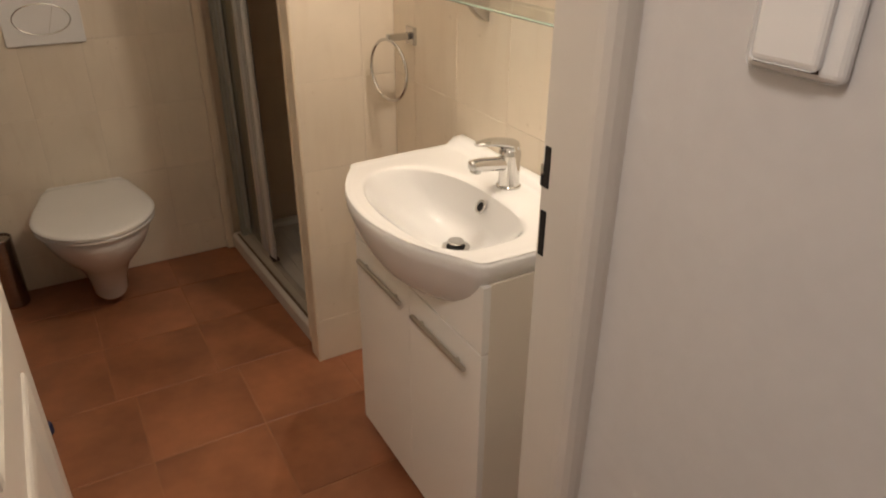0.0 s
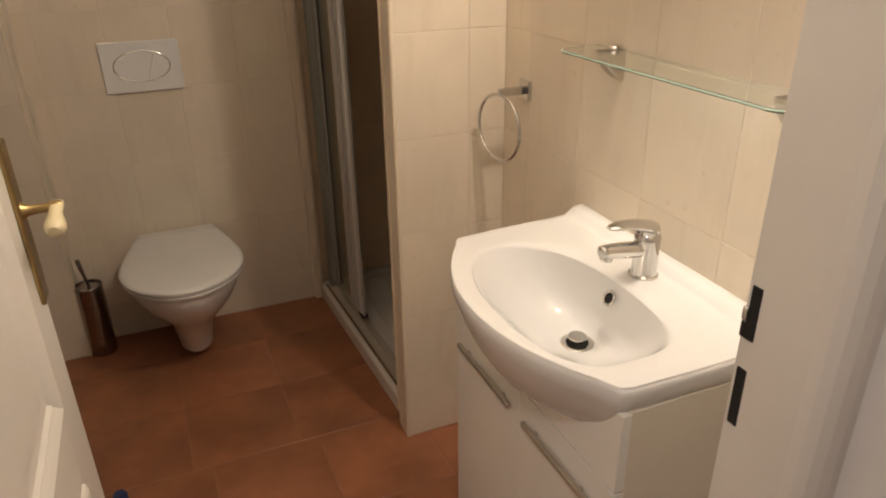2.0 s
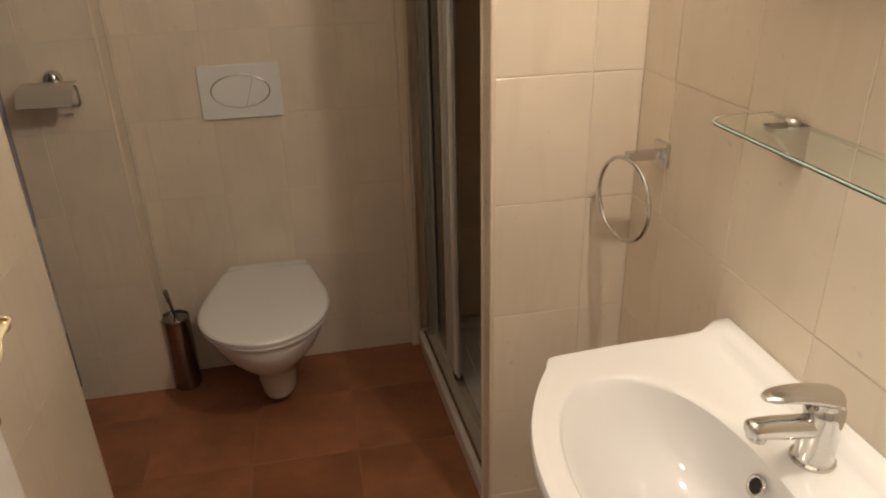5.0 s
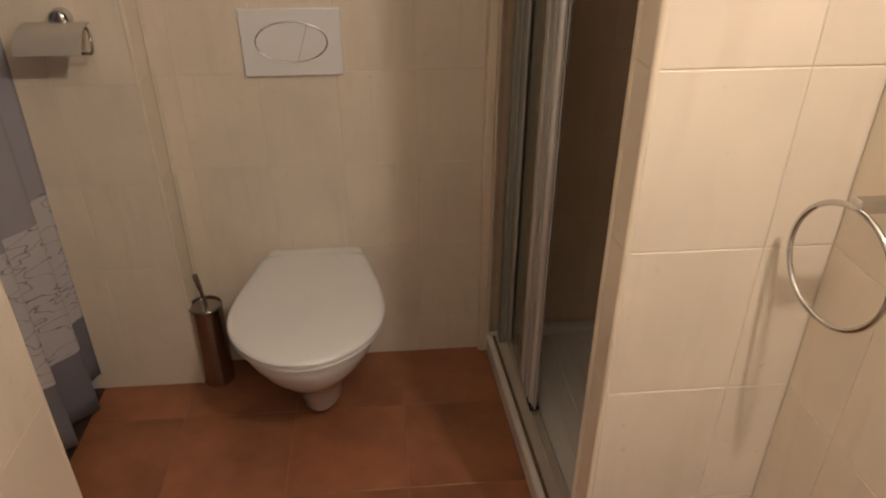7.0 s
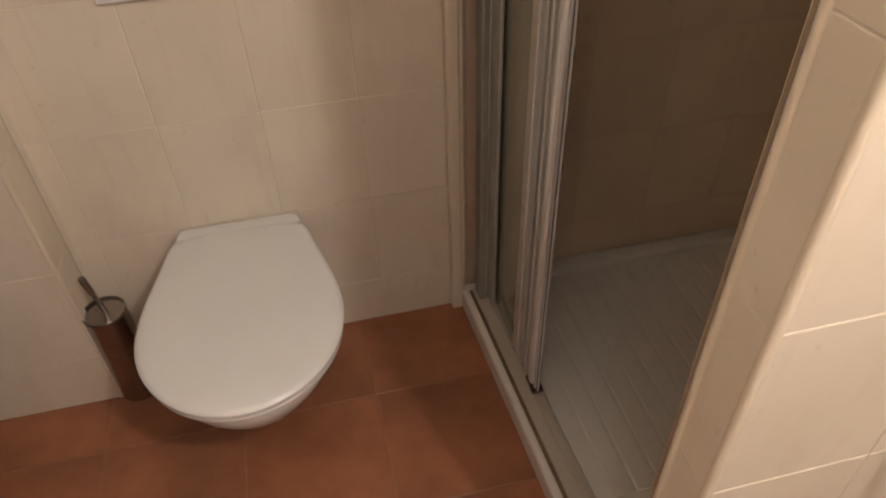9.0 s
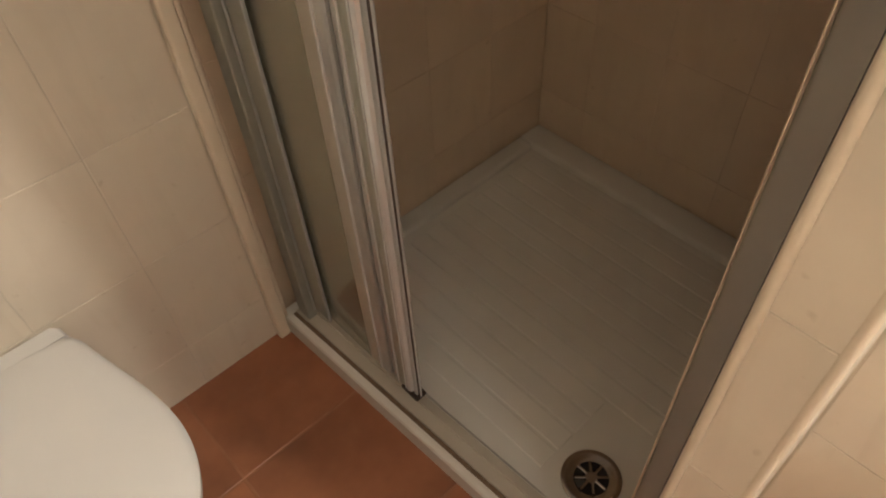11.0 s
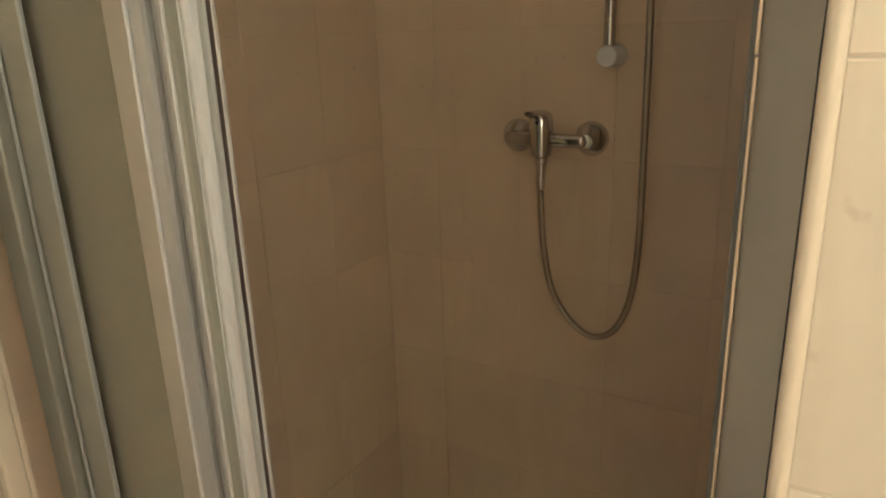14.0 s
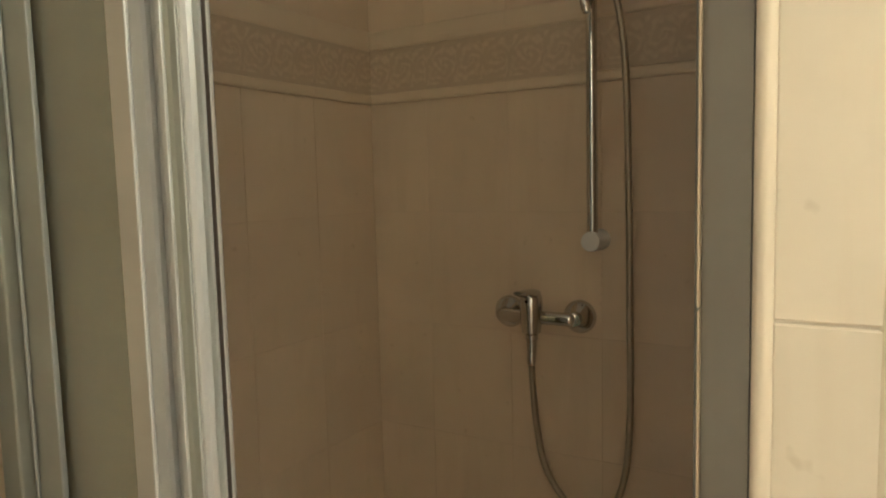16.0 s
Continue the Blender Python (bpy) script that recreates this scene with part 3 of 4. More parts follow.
def paper_holder():
    t = thing("toilet_paper_holder", (-0.53, YC, 1.05), "empty chrome toilet paper holder with cover flap on tiled wall", "paper holder")
    bm = bmesh.new()
    add_turned(bm, (-0.545, YC, 1.075), (0, -1, 0), [(0, 0.024), (0.006, 0.025), (0.022, 0.023), (0.030, 0.017), (0.033, 0.006)], 28)
    part("mount", bm, CHROME, t, "", True)
    bm = bmesh.new()
    prof = [(YC - 0.020, 1.070), (YC - 0.050, 1.068), (YC - 0.080, 1.058), (YC - 0.100, 1.040), (YC - 0.110, 1.018)]
    up = [[(x, y, z) for x in (-0.622, -0.480)] for y, z in prof]
    rings = [[Vector((-0.622, y, z)), Vector((-0.480, y, z)), Vector((-0.480, y + 0.0008, z - 0.0015)), Vector((-0.622, y + 0.0008, z - 0.0015))] for y, z in prof]
    loft(bm, rings)
    part("cover_flap", bm, mat("satin_metal_flap", (0.60, 0.55, 0.47), 0.35, 0.5), t, "", True)
    bm = bmesh.new()
    add_tube(bm, curve_points([(-0.545, YC - 0.015, 1.06), (-0.49, YC - 0.03, 1.058), (-0.476, YC - 0.05, 1.04), (-0.478, YC - 0.055, 1.01), (-0.50, YC - 0.055, 1.008), (-0.615, YC - 0.055, 1.008)], 40), 0.0035, 10)
    part("roll_wire", bm, CHROME, t, "", True)


paper_holder()


# ---- washbasin ----
BY, BH = 0.716, 0.290


def basin_edge(n_front=40):
    """Outline of the basin seen from above, corner to corner."""
    pts = [(XB + 0.0, BY + BH + 0.006), (0.62, BY + BH - 0.004), (0.482, BY + BH - 0.015), (0.472, BY + BH - 0.018), (0.467, BY + BH - 0.026), (0.460, BY + BH - 0.042)]
    for i in range(n_front + 1):
        s = 1 - 2 * i / n_front
        y = s * (BH - 0.068)
        x = 0.379 + 0.064 * abs(s) ** 2.1
        pts.append((x, BY + y))
    pts += [(0.460, BY - BH + 0.040), (0.469, BY - BH + 0.020), (0.476, BY - BH + 0.010), (0.490, BY - BH + 0.005), (0.62, BY - BH + 0.002), (XB, BY - BH - 0.002)]
    return pts


def ray_out(cx, cy, a, poly):
    dx, dy = math.cos(a), math.sin(a)
    best = 9
    m = len(poly)
    for i in range(m):
        (x1, y1), (x2, y2) = poly[i], poly[(i + 1) % m]
        ex, ey = x2 - x1, y2 - y1
        det = dx * (-ey) + dy * ex
        if abs(det) < 1e-9:
            continue
        t = ((x1 - cx) * (-ey) + (y1 - cy) * ex) / det
        u = (dx * (y1 - cy) - dy * (x1 - cx)) / det
        if t > 0 and -1e-6 <= u <= 1 + 1e-6:
            best = min(best, t)
    return best


def build_basin():
    w = thing("washbasin", (0.60, BY, 0.70), "white ceramic washbasin with bowed front above the cabinet", "washbasin")
    poly = basin_edge()
    cx, cy = 0.540, 0.705
    a, b = 0.121, 0.210
    angs = sorted(set([round(2 * math.pi * i / 140, 5) for i in range(140)] + [round(math.atan2(y - cy, x - cx) % (2 * math.pi), 5) for x, y in poly[:6] + poly[-6:]]))

    def ring(fn):
        return [Vector(fn(t)) for t in angs]

    def inner(k, z, sx=0.0, sy=0.0):
        def fn(t):
            c, s = math.cos(t), math.sin(t)
            e = 2.2 if s > 0 else 2.2 - 0.9 * s
            r = 1 / ((abs(c) / a) ** e + (abs(s) / b) ** e) ** (1 / e)
            return (cx + sx + r * k * c, cy + sy + r * k * s, z)
        return fn

    def blend(q, z, inset=0.0):
        def fn(t):
            c, s = math.cos(t), math.sin(t)
            e = 2.2 if s > 0 else 2.2 - 0.9 * s
            r0 = 1 / ((abs(c) / a) ** e + (abs(s) / b) ** e) ** (1 / e)
            r1 = ray_out(cx, cy, t, poly) - inset
            r = r0 + (r1 - r0) * q
            x, y = cx + r * c, cy + r * s
            zz = z
            if q > 0.3:
                near = min(1.0, max(0.0, (x - 0.738) / 0.024))
                zz += 0.0165 * near * near * (3 - 2 * near)
            return (x, y, zz)
        return fn

    rings = []
    for k, z, sh in ((0.10, 0.703, 1.03), (0.25, 0.7052, 1.03), (0.42, 0.715, 1.0), (0.57, 0.7315, 0.86), (0.68, 0.7485, 0.65), (0.765, 0.7655, 0.48), (0.835, 0.7815, 0.34), (0.89, 0.7955, 0.225), (0.93, 0.8060, 0.143), (0.962, 0.8145, 0.077), (0.985, 0.8196, 0.03), (1.0, 0.8228, 0)):
        rings.append(ring(inner(k, z, 0.055 * sh, 0.015 * sh)))
    for q, z in ((0.03, 0.8257), (0.07, 0.8279), (0.12, 0.8289), (0.2, 0.8293), (0.3, 0.8295), (0.4, 0.8295), (0.5, 0.8295), (0.57, 0.8295), (0.62, 0.8295), (0.67, 0.8297), (0.73, 0.83), (0.8, 0.830), (0.87, 0.83), (0.94, 0.830)):
        rings.append(ring(blend(q, z)))
    for ins, z in ((0.008, 0.8292), (0.003, 0.8268), (0.0007, 0.8225), (0.0, 0.816), (0.0008, 0.806), (0.003, 0.797)):
        rings.append(ring(blend(1.0, z, ins)))

    def under(k, z):
        def fn(t):
            c, s = math.cos(t), math.sin(t)
            r1 = ray_out(cx, cy, t, poly)
            return (0.56 + (cx + r1 * c - 0.56) * k, cy + r1 * s * k, z)
        return fn
    for k, z in ((0.965, 0.786), (0.935, 0.770), (0.89, 0.750), (0.83, 0.727), (0.75, 0.703), (0.63, 0.681), (0.45, 0.664), (0.2, 0.656)):
        rings.append(ring(under(k, z)))
    bm = bmesh.new()
    loft(bm, rings)
    for v in bm.verts:
        v.co.x = min(v.co.x, XB - 0.0005)
    part("bowl_and_deck", bm, PORC, w, "", True)
    bm = bmesh.new()
    add_turned(bm, (0.598, 0.722, 0.7035), (0, 0, 1), [(0, 0.031), (0.002, 0.031), (0.0035, 0.028), (0.002, 0.021)], 36)
    d = part("drain_ring", bm, CHROME, w, "chrome drain ring", True)
    bm = bmesh.new()
    add_turned(bm, (0.598, 0.722, 0.706), (0, 0, 1), [(0, 0.0205), (0.0008, 0.0205)], 30)
    part("drain_gap", bm, HOLE, d, "dark gap round the plug")
    bm = bmesh.new()
    add_turned(bm, (0.598, 0.722, 0.707), (0, 0, 1), [(0, 0.008), (0.007, 0.009), (0.008, 0.0175), (0.0105, 0.0185), (0.0125, 0.017), (0.0135, 0.008)], 30)
    part("plug", bm, CHROME, d, "chrome pop-up plug", True)
    n = Vector((-0.86, 0, 0.5)).normalized()
    o = Vector((0.6515, 0.711, 0.7912))
    bm = bmesh.new()
    u, v = frame_of(n)
    add_tube(bm, circle(o, u, v, 0.0125, 30), 0.003, 10, True)
    part("overflow_ring", bm, CHROME, w, "chrome overflow ring", True)
    bm = bmesh.new()
    add_turned(bm, o - n * 0.004, n, [(0, 0.0112), (0.0048, 0.0112)], 24)
    part("overflow_hole", bm, HOLE, w, "dark overflow hole")


build_basin()


def build_tap():
    t = thing("basin_mixer_tap", (0.715, 0.703, 0.83), "chrome single-lever mixer tap on the washbasin", "tap")
    c = (0.715, 0.703)
    bm = bmesh.new()
    add_turned(bm, (*c, 0.8295), (0, 0, 1), [(0, 0.0265), (0.004, 0.0265), (0.006, 0.0235), (0.010, 0.0225), (0.050, 0.0220), (0.072, 0.0235), (0.080, 0.0225), (0.085, 0.018)], 40)
    part("body", bm, CHROME, t, "", True)
    bm = bmesh.new()
    path = curve_points([(c[0] - 0.005, c[1], 0.882), (c[0] - 0.04, c[1], 0.886), (c[0] - 0.070, c[1], 0.890), (c[0] - 0.088, c[1], 0.891), (c[0] - 0.098, c[1], 0.889)], 24)
    add_tube(bm, path, lambda q: 0.0155 - 0.003 * q if q < 0.9 else 0.0128 - (q - 0.9) * 0.05, 20)
    part("spout", bm, CHROME, t, "", True)
    bm = bmesh.new()
    add_turned(bm, (c[0] - 0.083, c[1], 0.886), (-0.25, 0, -1), [(0, 0.0115), (0.010, 0.0115), (0.012, 0.009)], 24)
    part("aerator", bm, CHROME, t, "", True)
    bm = bmesh.new()
    rings = []
    for q in range(13):
        s = q / 12
        x = c[0] + 0.017 - 0.102 * s
        z = 0.923 + 0.0185 * math.sin(s * math.pi * 0.62) - 0.004 * s
        hw = 0.021 * (1 - 0.35 * s) if s < 0.9 else 0.021 * 0.66 * (1 - (s - 0.9) * 5)
        hh = 0.016 * (1 - s) ** 0.8 + 0.0042
        if q == 0:
            hw, hh = 0.010, 0.006
        rings.append([Vector((x, c[1] + hw * math.cos(k * math.pi / 10), z + hh * math.sin(k * math.pi / 10) * 0.7 - hh * 0.3)) for k in range(20)])
    loft(bm, rings)
    part("lever", bm, CHROME, t, "", True)
    bm = bmesh.new()
    add_turned(bm, (*c, 0.908), (0, 0, 1), [(0, 0.0185), (0.006, 0.0195), (0.014, 0.020), (0.020, 0.017)], 32)
    part("cartridge_cap", bm, CHROME, t, "", True)
    bm = bmesh.new()
    add_turned(bm, (c[0] - 0.0195, c[1], 0.918), (-1, 0, 0.1), [(0, 0.003), (0.002, 0.003)], 12)
    part("grub_screw_hole", bm, HOLE, t, "dark screw hole")


build_tap()


def build_cabinet():
    y0, y1, x0, x1 = 0.434, 1.003, 0.497, XB
    zb, zt = 0.075, 0.786
    c = thing("vanity_cabinet", (0.64, 0.73, 0), "white two-door vanity cabinet under the washbasin", "cabinet")
    bm = bmesh.new()
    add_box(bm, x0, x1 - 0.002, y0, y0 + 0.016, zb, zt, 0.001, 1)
    part("side_panel", bm, CABS, c, "off-white side panel, a little darker than the front")
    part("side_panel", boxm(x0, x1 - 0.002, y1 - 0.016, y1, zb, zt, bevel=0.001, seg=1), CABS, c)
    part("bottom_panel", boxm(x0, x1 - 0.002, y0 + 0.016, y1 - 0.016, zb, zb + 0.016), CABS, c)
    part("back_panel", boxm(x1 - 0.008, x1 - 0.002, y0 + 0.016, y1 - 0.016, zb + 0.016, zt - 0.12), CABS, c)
    bm = bmesh.new()
    top = [(y0 + (y1 - y0) * i / 40) for i in range(41)]
    prof = [(y, min(zt - 0.004, max(0.684, 0.684 + (abs(y - 0.705) - 0.07) * 0.66))) for y in top]
    loft(bm, [[(x, y0, 0.643), (x, y1, 0.643)] + [(x, y, z) for y, z in prof[::-1]] for x in (x0 - 0.016, x0)])
    part("front_rail", bm, CABM, c)
    ym = (y0 + y1) / 2
    for a, b, h0, h1 in ((y0, ym - 0.0004, 0.476, 0.690), (ym + 0.0004, y1, 0.744, 0.972)):
        d = part("door", boxm(x0 - 0.016, x0, a, b, zb, 0.638, bevel=0.0012), CABM, c)
        hx, hz = x0 - 0.026, 0.585
        bm = bmesh.new()
        add_turned(bm, (hx, h0, hz), (0, 1, 0), [(0, 0.0045), (0.001, 0.0055), (h1 - h0 - 0.001, 0.0055), (h1 - h0, 0.0045)], 16)
        h = part("handle", bm, NICKEL, d, "satin metal bar handle", True)
        for yy in (h0 + 0.035, h1 - 0.035):
            bm = bmesh.new()
            add_turned(bm, (x0 - 0.017, yy, hz), (-1, 0, 0), [(0, 0.0045), (0.009, 0.0045)], 12)
            part("handle_post", bm, NICKEL, d, "", True)
    for fx in (x0 + 0.04, x1 - 0.05):
        for fy in (y0 + 0.04, y1 - 0.12):
            bm = bmesh.new()
            add_turned(bm, (fx, fy, 0), (0, 0, 1), [(0, 0.019), (0.01, 0.019), (0.012, 0.014), (zb, 0.014)], 20)
            part("foot", bm, CHROME, c, "", True)


build_cabinet()


def glass_shelf():
    s = thing("glass_shelf", (XB, 0.72, 1.185), "clear glass shelf with green edge on two metal brackets", "shelf")
    y0, y1, xf, z0, z1 = 0.445, 0.992, 0.686, 1.181, 1.187
    rings = []
    for z in (z0, z1):
        pts = [(XB + 0.0012, y0), (XB + 0.0012, y1), (xf + 0.03, y1)]
        pts += [(xf + 0.03 - 0.03 * math.sin(k * math.pi / 16), y1 - 0.03 + 0.03 * math.cos(k * math.pi / 16)) for k in range(1, 9)]
        pts += [(xf + 0.03 - 0.03 * math.cos(k * math.pi / 16), y0 + 0.03 - 0.03 * math.sin(k * math.pi / 16)) for k in range(0, 9)]
        rings.append([(x, y, z) for x, y in pts])
    bm = bmesh.new()
    loft(bm, rings)
    p = part("pane", bm, GLASS, s)
    p.visible_shadow = False
    bm = bmesh.new()
    out = [Vector((x - 0.0003, y, (z0 + z1) / 2)) for x, y, z in rings[0][2:] if x < xf + 0.02]
    add_tube(bm, out, 0.0013, 8)
    part("edge", bm, EDGE, p, "green ground glass edge")
    for yy in (0.500, 0.927):
        bm = bmesh.new()
        prof = [(0.0, z0), (0.052, z0), (0.053, z0 - 0.006), (0.044, z0 - 0.018), (0.030, z0 - 0.032), (0.016, z0 - 0.044), (0.006, z0 - 0.050), (0.0, z0 - 0.051)]
        loft(bm, [[(XB - 0.0005 - d * k, yy + w, z) for d, z in prof] for w, k in ((-0.015, 0.86), (-0.013, 0.95), (-0.008, 1.0), (0.008, 1.0), (0.013, 0.95), (0.015, 0.86))])
        add_turned(bm, (XB - 0.017, yy, z1), (0, 0, 1), [(0, 0.0105), (0.003, 0.0105), (0.006, 0.009), (0.0075, 0.006), (0.008, 0.002)], 24)
        part("bracket", bm, NICKEL, s, "", True)


glass_shelf()


def build_mirror():
    m = thing("wall_mirror", (XB, 0.72, 1.8), "frameless rectangular mirror above the glass shelf", "mirror")
    turn = Matrix.Translation((XB - 0.003, 0.436, 0)) @ Matrix.Rotation(radians(1.9), 4, "Z") @ Matrix.Translation((-XB + 0.003, -0.436, 0))
    for name, a, m_ in (("backing", (XB - 0.010, XB - 0.003, 0.440, 0.988, 1.378, 1.93), WOOD), ("silvered_pane", (XB - 0.015, XB - 0.0102, 0.436, 0.992, 1.374, 1.935), MIRROR)):
        bm = boxm(*a, bevel=0.001, seg=1)
        bmesh.ops.transform(bm, matrix=turn, verts=bm.verts)
        part(name, bm, m_, m)


build_mirror()


def mirror_lamp():
    m = thing("mirror_lamp", (XB, 0.74, 2.02), "chrome wall lamp bar with one small spot bulb above the mirror", "lamp")
    part("bar", boxm(XB - 0.03, XB - 0.001, 0.56, 0.96, 2.05, 2.09, bevel=0.004), CHROME, m)
    for by in (0.70,):
        bm = bmesh.new()
        add_turned(bm, (0.762, by, 2.07), (-1, 0, -0.3), [(0, 0.012), (0.018, 0.014)], 20)
        part("socket", bm, CHROME, m, "", True)


mirror_lamp()


def towel_ring():
    t = thing("towel_ring", (XB, 1.279, 1.045), "chrome towel ring on a square wall mount", "towel ring")
    part("mount_plate", boxm(XB - 0.010, XB, 1.256, 1.302, 1.018, 1.064, bevel=0.0015), CHROME, t)
    part("arm", boxm(XB - 0.075, XB - 0.010, 1.272, 1.289, 1.032, 1.049, bevel=0.0015), CHROME, t)
    a = radians(10)
    c = Vector((0.717, 1.282, 0.955))
    bm = bmesh.new()
    add_tube(bm, circle(c, (-math.sin(a), math.cos(a), 0), (0, 0, 1), 0.0805, 72), 0.0040, 10, True)
    part("ring", bm, CHROME, t, "", True)


towel_ring()


# ---- shower ----
def build_shower():
    tray = thing("shower_tray", (0.9, 1.95, 0), "white acrylic shower tray with ribbed floor", "shower tray")
    y0, y1, x1 = 1.50, 2.40, 1.38
    bm = bmesh.new()
    ya, yb = 1.462, 2.372
    prof = [(0.009, 0.0), (0.009, 0.048), (0.012, 0.055), (0.019, 0.059), (0.075, 0.060), (0.085, 0.057), (0.100, 0.040), (0.115, 0.036), (0.115, 0.0)]
    loft(bm, [[(lip(y) + dx, y, z) for dx, z in prof] for y in (ya, yb)])
    part("front_lip", bm, TRAY, tray)
    bm = bmesh.new()
    xs, ys = lip(1.9) + 0.11, 1.5
    add_box(bm, 0.565, x1, y0, y1, 0.0, 0.050)
    part("tray_floor", bm, TRAY, tray)
    for i in range(13):
        xx = 0.612 + i * 0.0515
        part("rib", boxm(xx, xx + 0.0455, 1.71 if i < 4 else 1.60, 2.325, 0.046, 0.0540, bevel=0.0022, seg=2), TRAY, tray)
    bm = bmesh.new()
    for b in ((1.30, x1, y0, y1), (0.60, 1.30, y1 - 0.05, y1), (0.60, 1.30, y0, y0 + 0.05)):
        add_box(bm, b[0], b[1], b[2], b[3], 0.040, 0.070, 0.009, 3)
    part("tray_rim", bm, TRAY, tray, "", True)
    dr = thing("shower_drain", (0.664, 1.629, 0.050), "round chrome shower drain with slotted cover", "drain")
    o = (0.664, 1.629)
    bm = bmesh.new()
    add_turned(bm, (*o, 0.0500), (0, 0, 1), [(0, 0.058), (0.003, 0.0575), (0.0055, 0.053), (0.0055, 0.048), (0.0035, 0.042), (0.0015, 0.034)], 48)
    part("flange", bm, STEEL, dr, "", True)
    bm = bmesh.new()
    add_turned(bm, (*o, 0.0520), (0, 0, 1), [(0, 0.033), (0.0006, 0.033)], 36)
    part("slot_gap", bm, HOLE, dr, "dark drain opening")
    bm = bmesh.new()
    for k in range(8):
        a = k * math.pi / 4
        add_tube(bm, [(o[0] + 0.010 * math.cos(a), o[1] + 0.010 * math.sin(a), 0.0545), (o[0] + 0.032 * math.cos(a), o[1] + 0.032 * math.sin(a), 0.054)], 0.0035, 8)
    add_turned(bm, (*o, 0.0525), (0, 0, 1), [(0, 0.013), (0.004, 0.012)], 24)
    part("strainer", bm, STEEL, dr)

    # enclosure
    e = thing("shower_enclosure", (lip(1.9) + 0.04, 1.92, 0.06), "framed sliding shower door pushed open, clear acrylic panes", "shower door")
    ztop = 2.0

    def post(name, ya_, yb_, d0, d1, z0, z1, m, parent=e, label="", bevel=0.003):
        xm = lip((ya_ + yb_) / 2)
        return part(name, boxm(xm + d0, xm + d1, ya_, yb_, z0, z1, bevel=bevel, seg=2), m, parent, label)

    def rail(name, d0, d1, z0, z1, m, label=""):
        bm = bmesh.new()
        loft(bm, [[(lip(y) + d0, y, z0), (lip(y) + d1, y, z0), (lip(y) + d1, y, z1), (lip(y) + d0, y, z1)] for y in (1.50, 2.345)])
        return part(name, bm, m, e, label)
    rail("bottom_track", 0.034, 0.080, 0.058, 0.066, TRACK)
    # Solid brown strip; its colour stands for the shade between lip and track.
    rail("track_gap", 0.0255, 0.0335, 0.058, 0.0625, GROOVE_SHADE, "brown strip painting the shade in the track's groove")
    rail("track_guide", 0.060, 0.063, 0.066, 0.072, TRACK)
    rail("top_track", 0.018, 0.084, ztop - 0.045, ztop, ALUW)
    zt2 = ztop - 0.045
    post("wall_profile", 2.302, 2.345, 0.040, 0.080, 0.060, ztop, GREYALU)
    bm = bmesh.new()
    loft(bm, [[(x, y, z) for x, y in ((0.4895, 1.4675), (0.493, 1.4715), (0.516, 1.4995), (0.521, 1.5025), (0.566, 1.5025), (0.566, 1.4675))] for z in (0.060, ztop)])
    part("wall_profile", bm, ALUD, e)
    post("profile_lip", 1.5026, 1.509, 0.046, 0.057, 0.060, ztop, LIP_DARKENED, bevel=0.002)
    # fixed pane, and sliding leaves stacked behind it
    def ribbed(name, sect, m, label=""):
        """An upright profile whose cross-section is given as (y, depth) from the far to the near edge."""
        bm = bmesh.new()
        back = [(sect[-1][0], 0.070), (sect[0][0], 0.070)]
        loft(bm, [[(lip(y) + d, y, z) for y, d in sect + back] for z in (0.104, zt2)])
        return part(name, bm, m, e, label)
    post("glazing_bead", 2.240, 2.300, 0.0545, 0.060, 0.104, zt2, GREYALU, bevel=0.001)
    # Two paler ridges paint the highlights along the bead's edges.
    post("glazing_bead", 2.287, 2.292, 0.050, 0.0543, 0.104, zt2, ALUW, bevel=0.0018)
    post("glazing_bead", 2.236, 2.2398, 0.051, 0.058, 0.104, zt2, ALUW, bevel=0.0015)
    fixed = post("fixed_pane", 2.098, 2.306, 0.0605, 0.0635, 0.104, zt2, ACRYL, bevel=0)
    post("pale_strip", 2.0725, 2.106, 0.055, 0.066, 0.104, zt2, STRIP, bevel=0.001)
    post("bright_edge", 2.0675, 2.0715, 0.051, 0.062, 0.104, zt2, GLINT_ALU, label="thin pale strip painting the highlight on the stile's edge", bevel=0.0012)
    ribbed("fixed_stile", [(2.067, 0.0545), (2.064, 0.0535), (2.048, 0.0535), (2.0435, 0.056)], ALU)
    sliding = post("sliding_pane", 2.043, 2.300, 0.072, 0.075, 0.104, zt2, ACRYL, bevel=0)
    fixed.visible_shadow = sliding.visible_shadow = False
    ribbed("sliding_stile", [(2.043, 0.062), (2.040, 0.0605), (2.035, 0.0575), (2.028, 0.0550), (2.0195, 0.0540)], ALU)
    post("bright_edge", 2.0165, 2.019, 0.051, 0.062, 0.104, zt2, GLINT_ALU, label="thin pale strip painting the highlight on the stile's edge", bevel=0.0009)
    ribbed("channel", [(2.016, 0.054), (2.009, 0.0545), (2.003, 0.0570), (1.9985, 0.0620)], GREYALU)
    post("bright_edge", 1.9958, 1.9978, 0.052, 0.064, 0.104, zt2, GLINT_ALU, label="thin pale strip painting the highlight on the stile's edge", bevel=0.0007)
    post("pull_profile", 1.9778, 1.9945, 0.0495, 0.074, 0.104, zt2, GLINT_ALU, label="aluminium pull profile with its highlight painted in pale colour", bevel=0.0075)
    post("edge_strip", 1.9700, 1.9772, 0.056, 0.070, 0.104, zt2, ALUW, bevel=0.001)
    post("seal_lip", 1.9692, 1.9699, 0.057, 0.064, 0.102, zt2, GLINT_ALU, bevel=0)
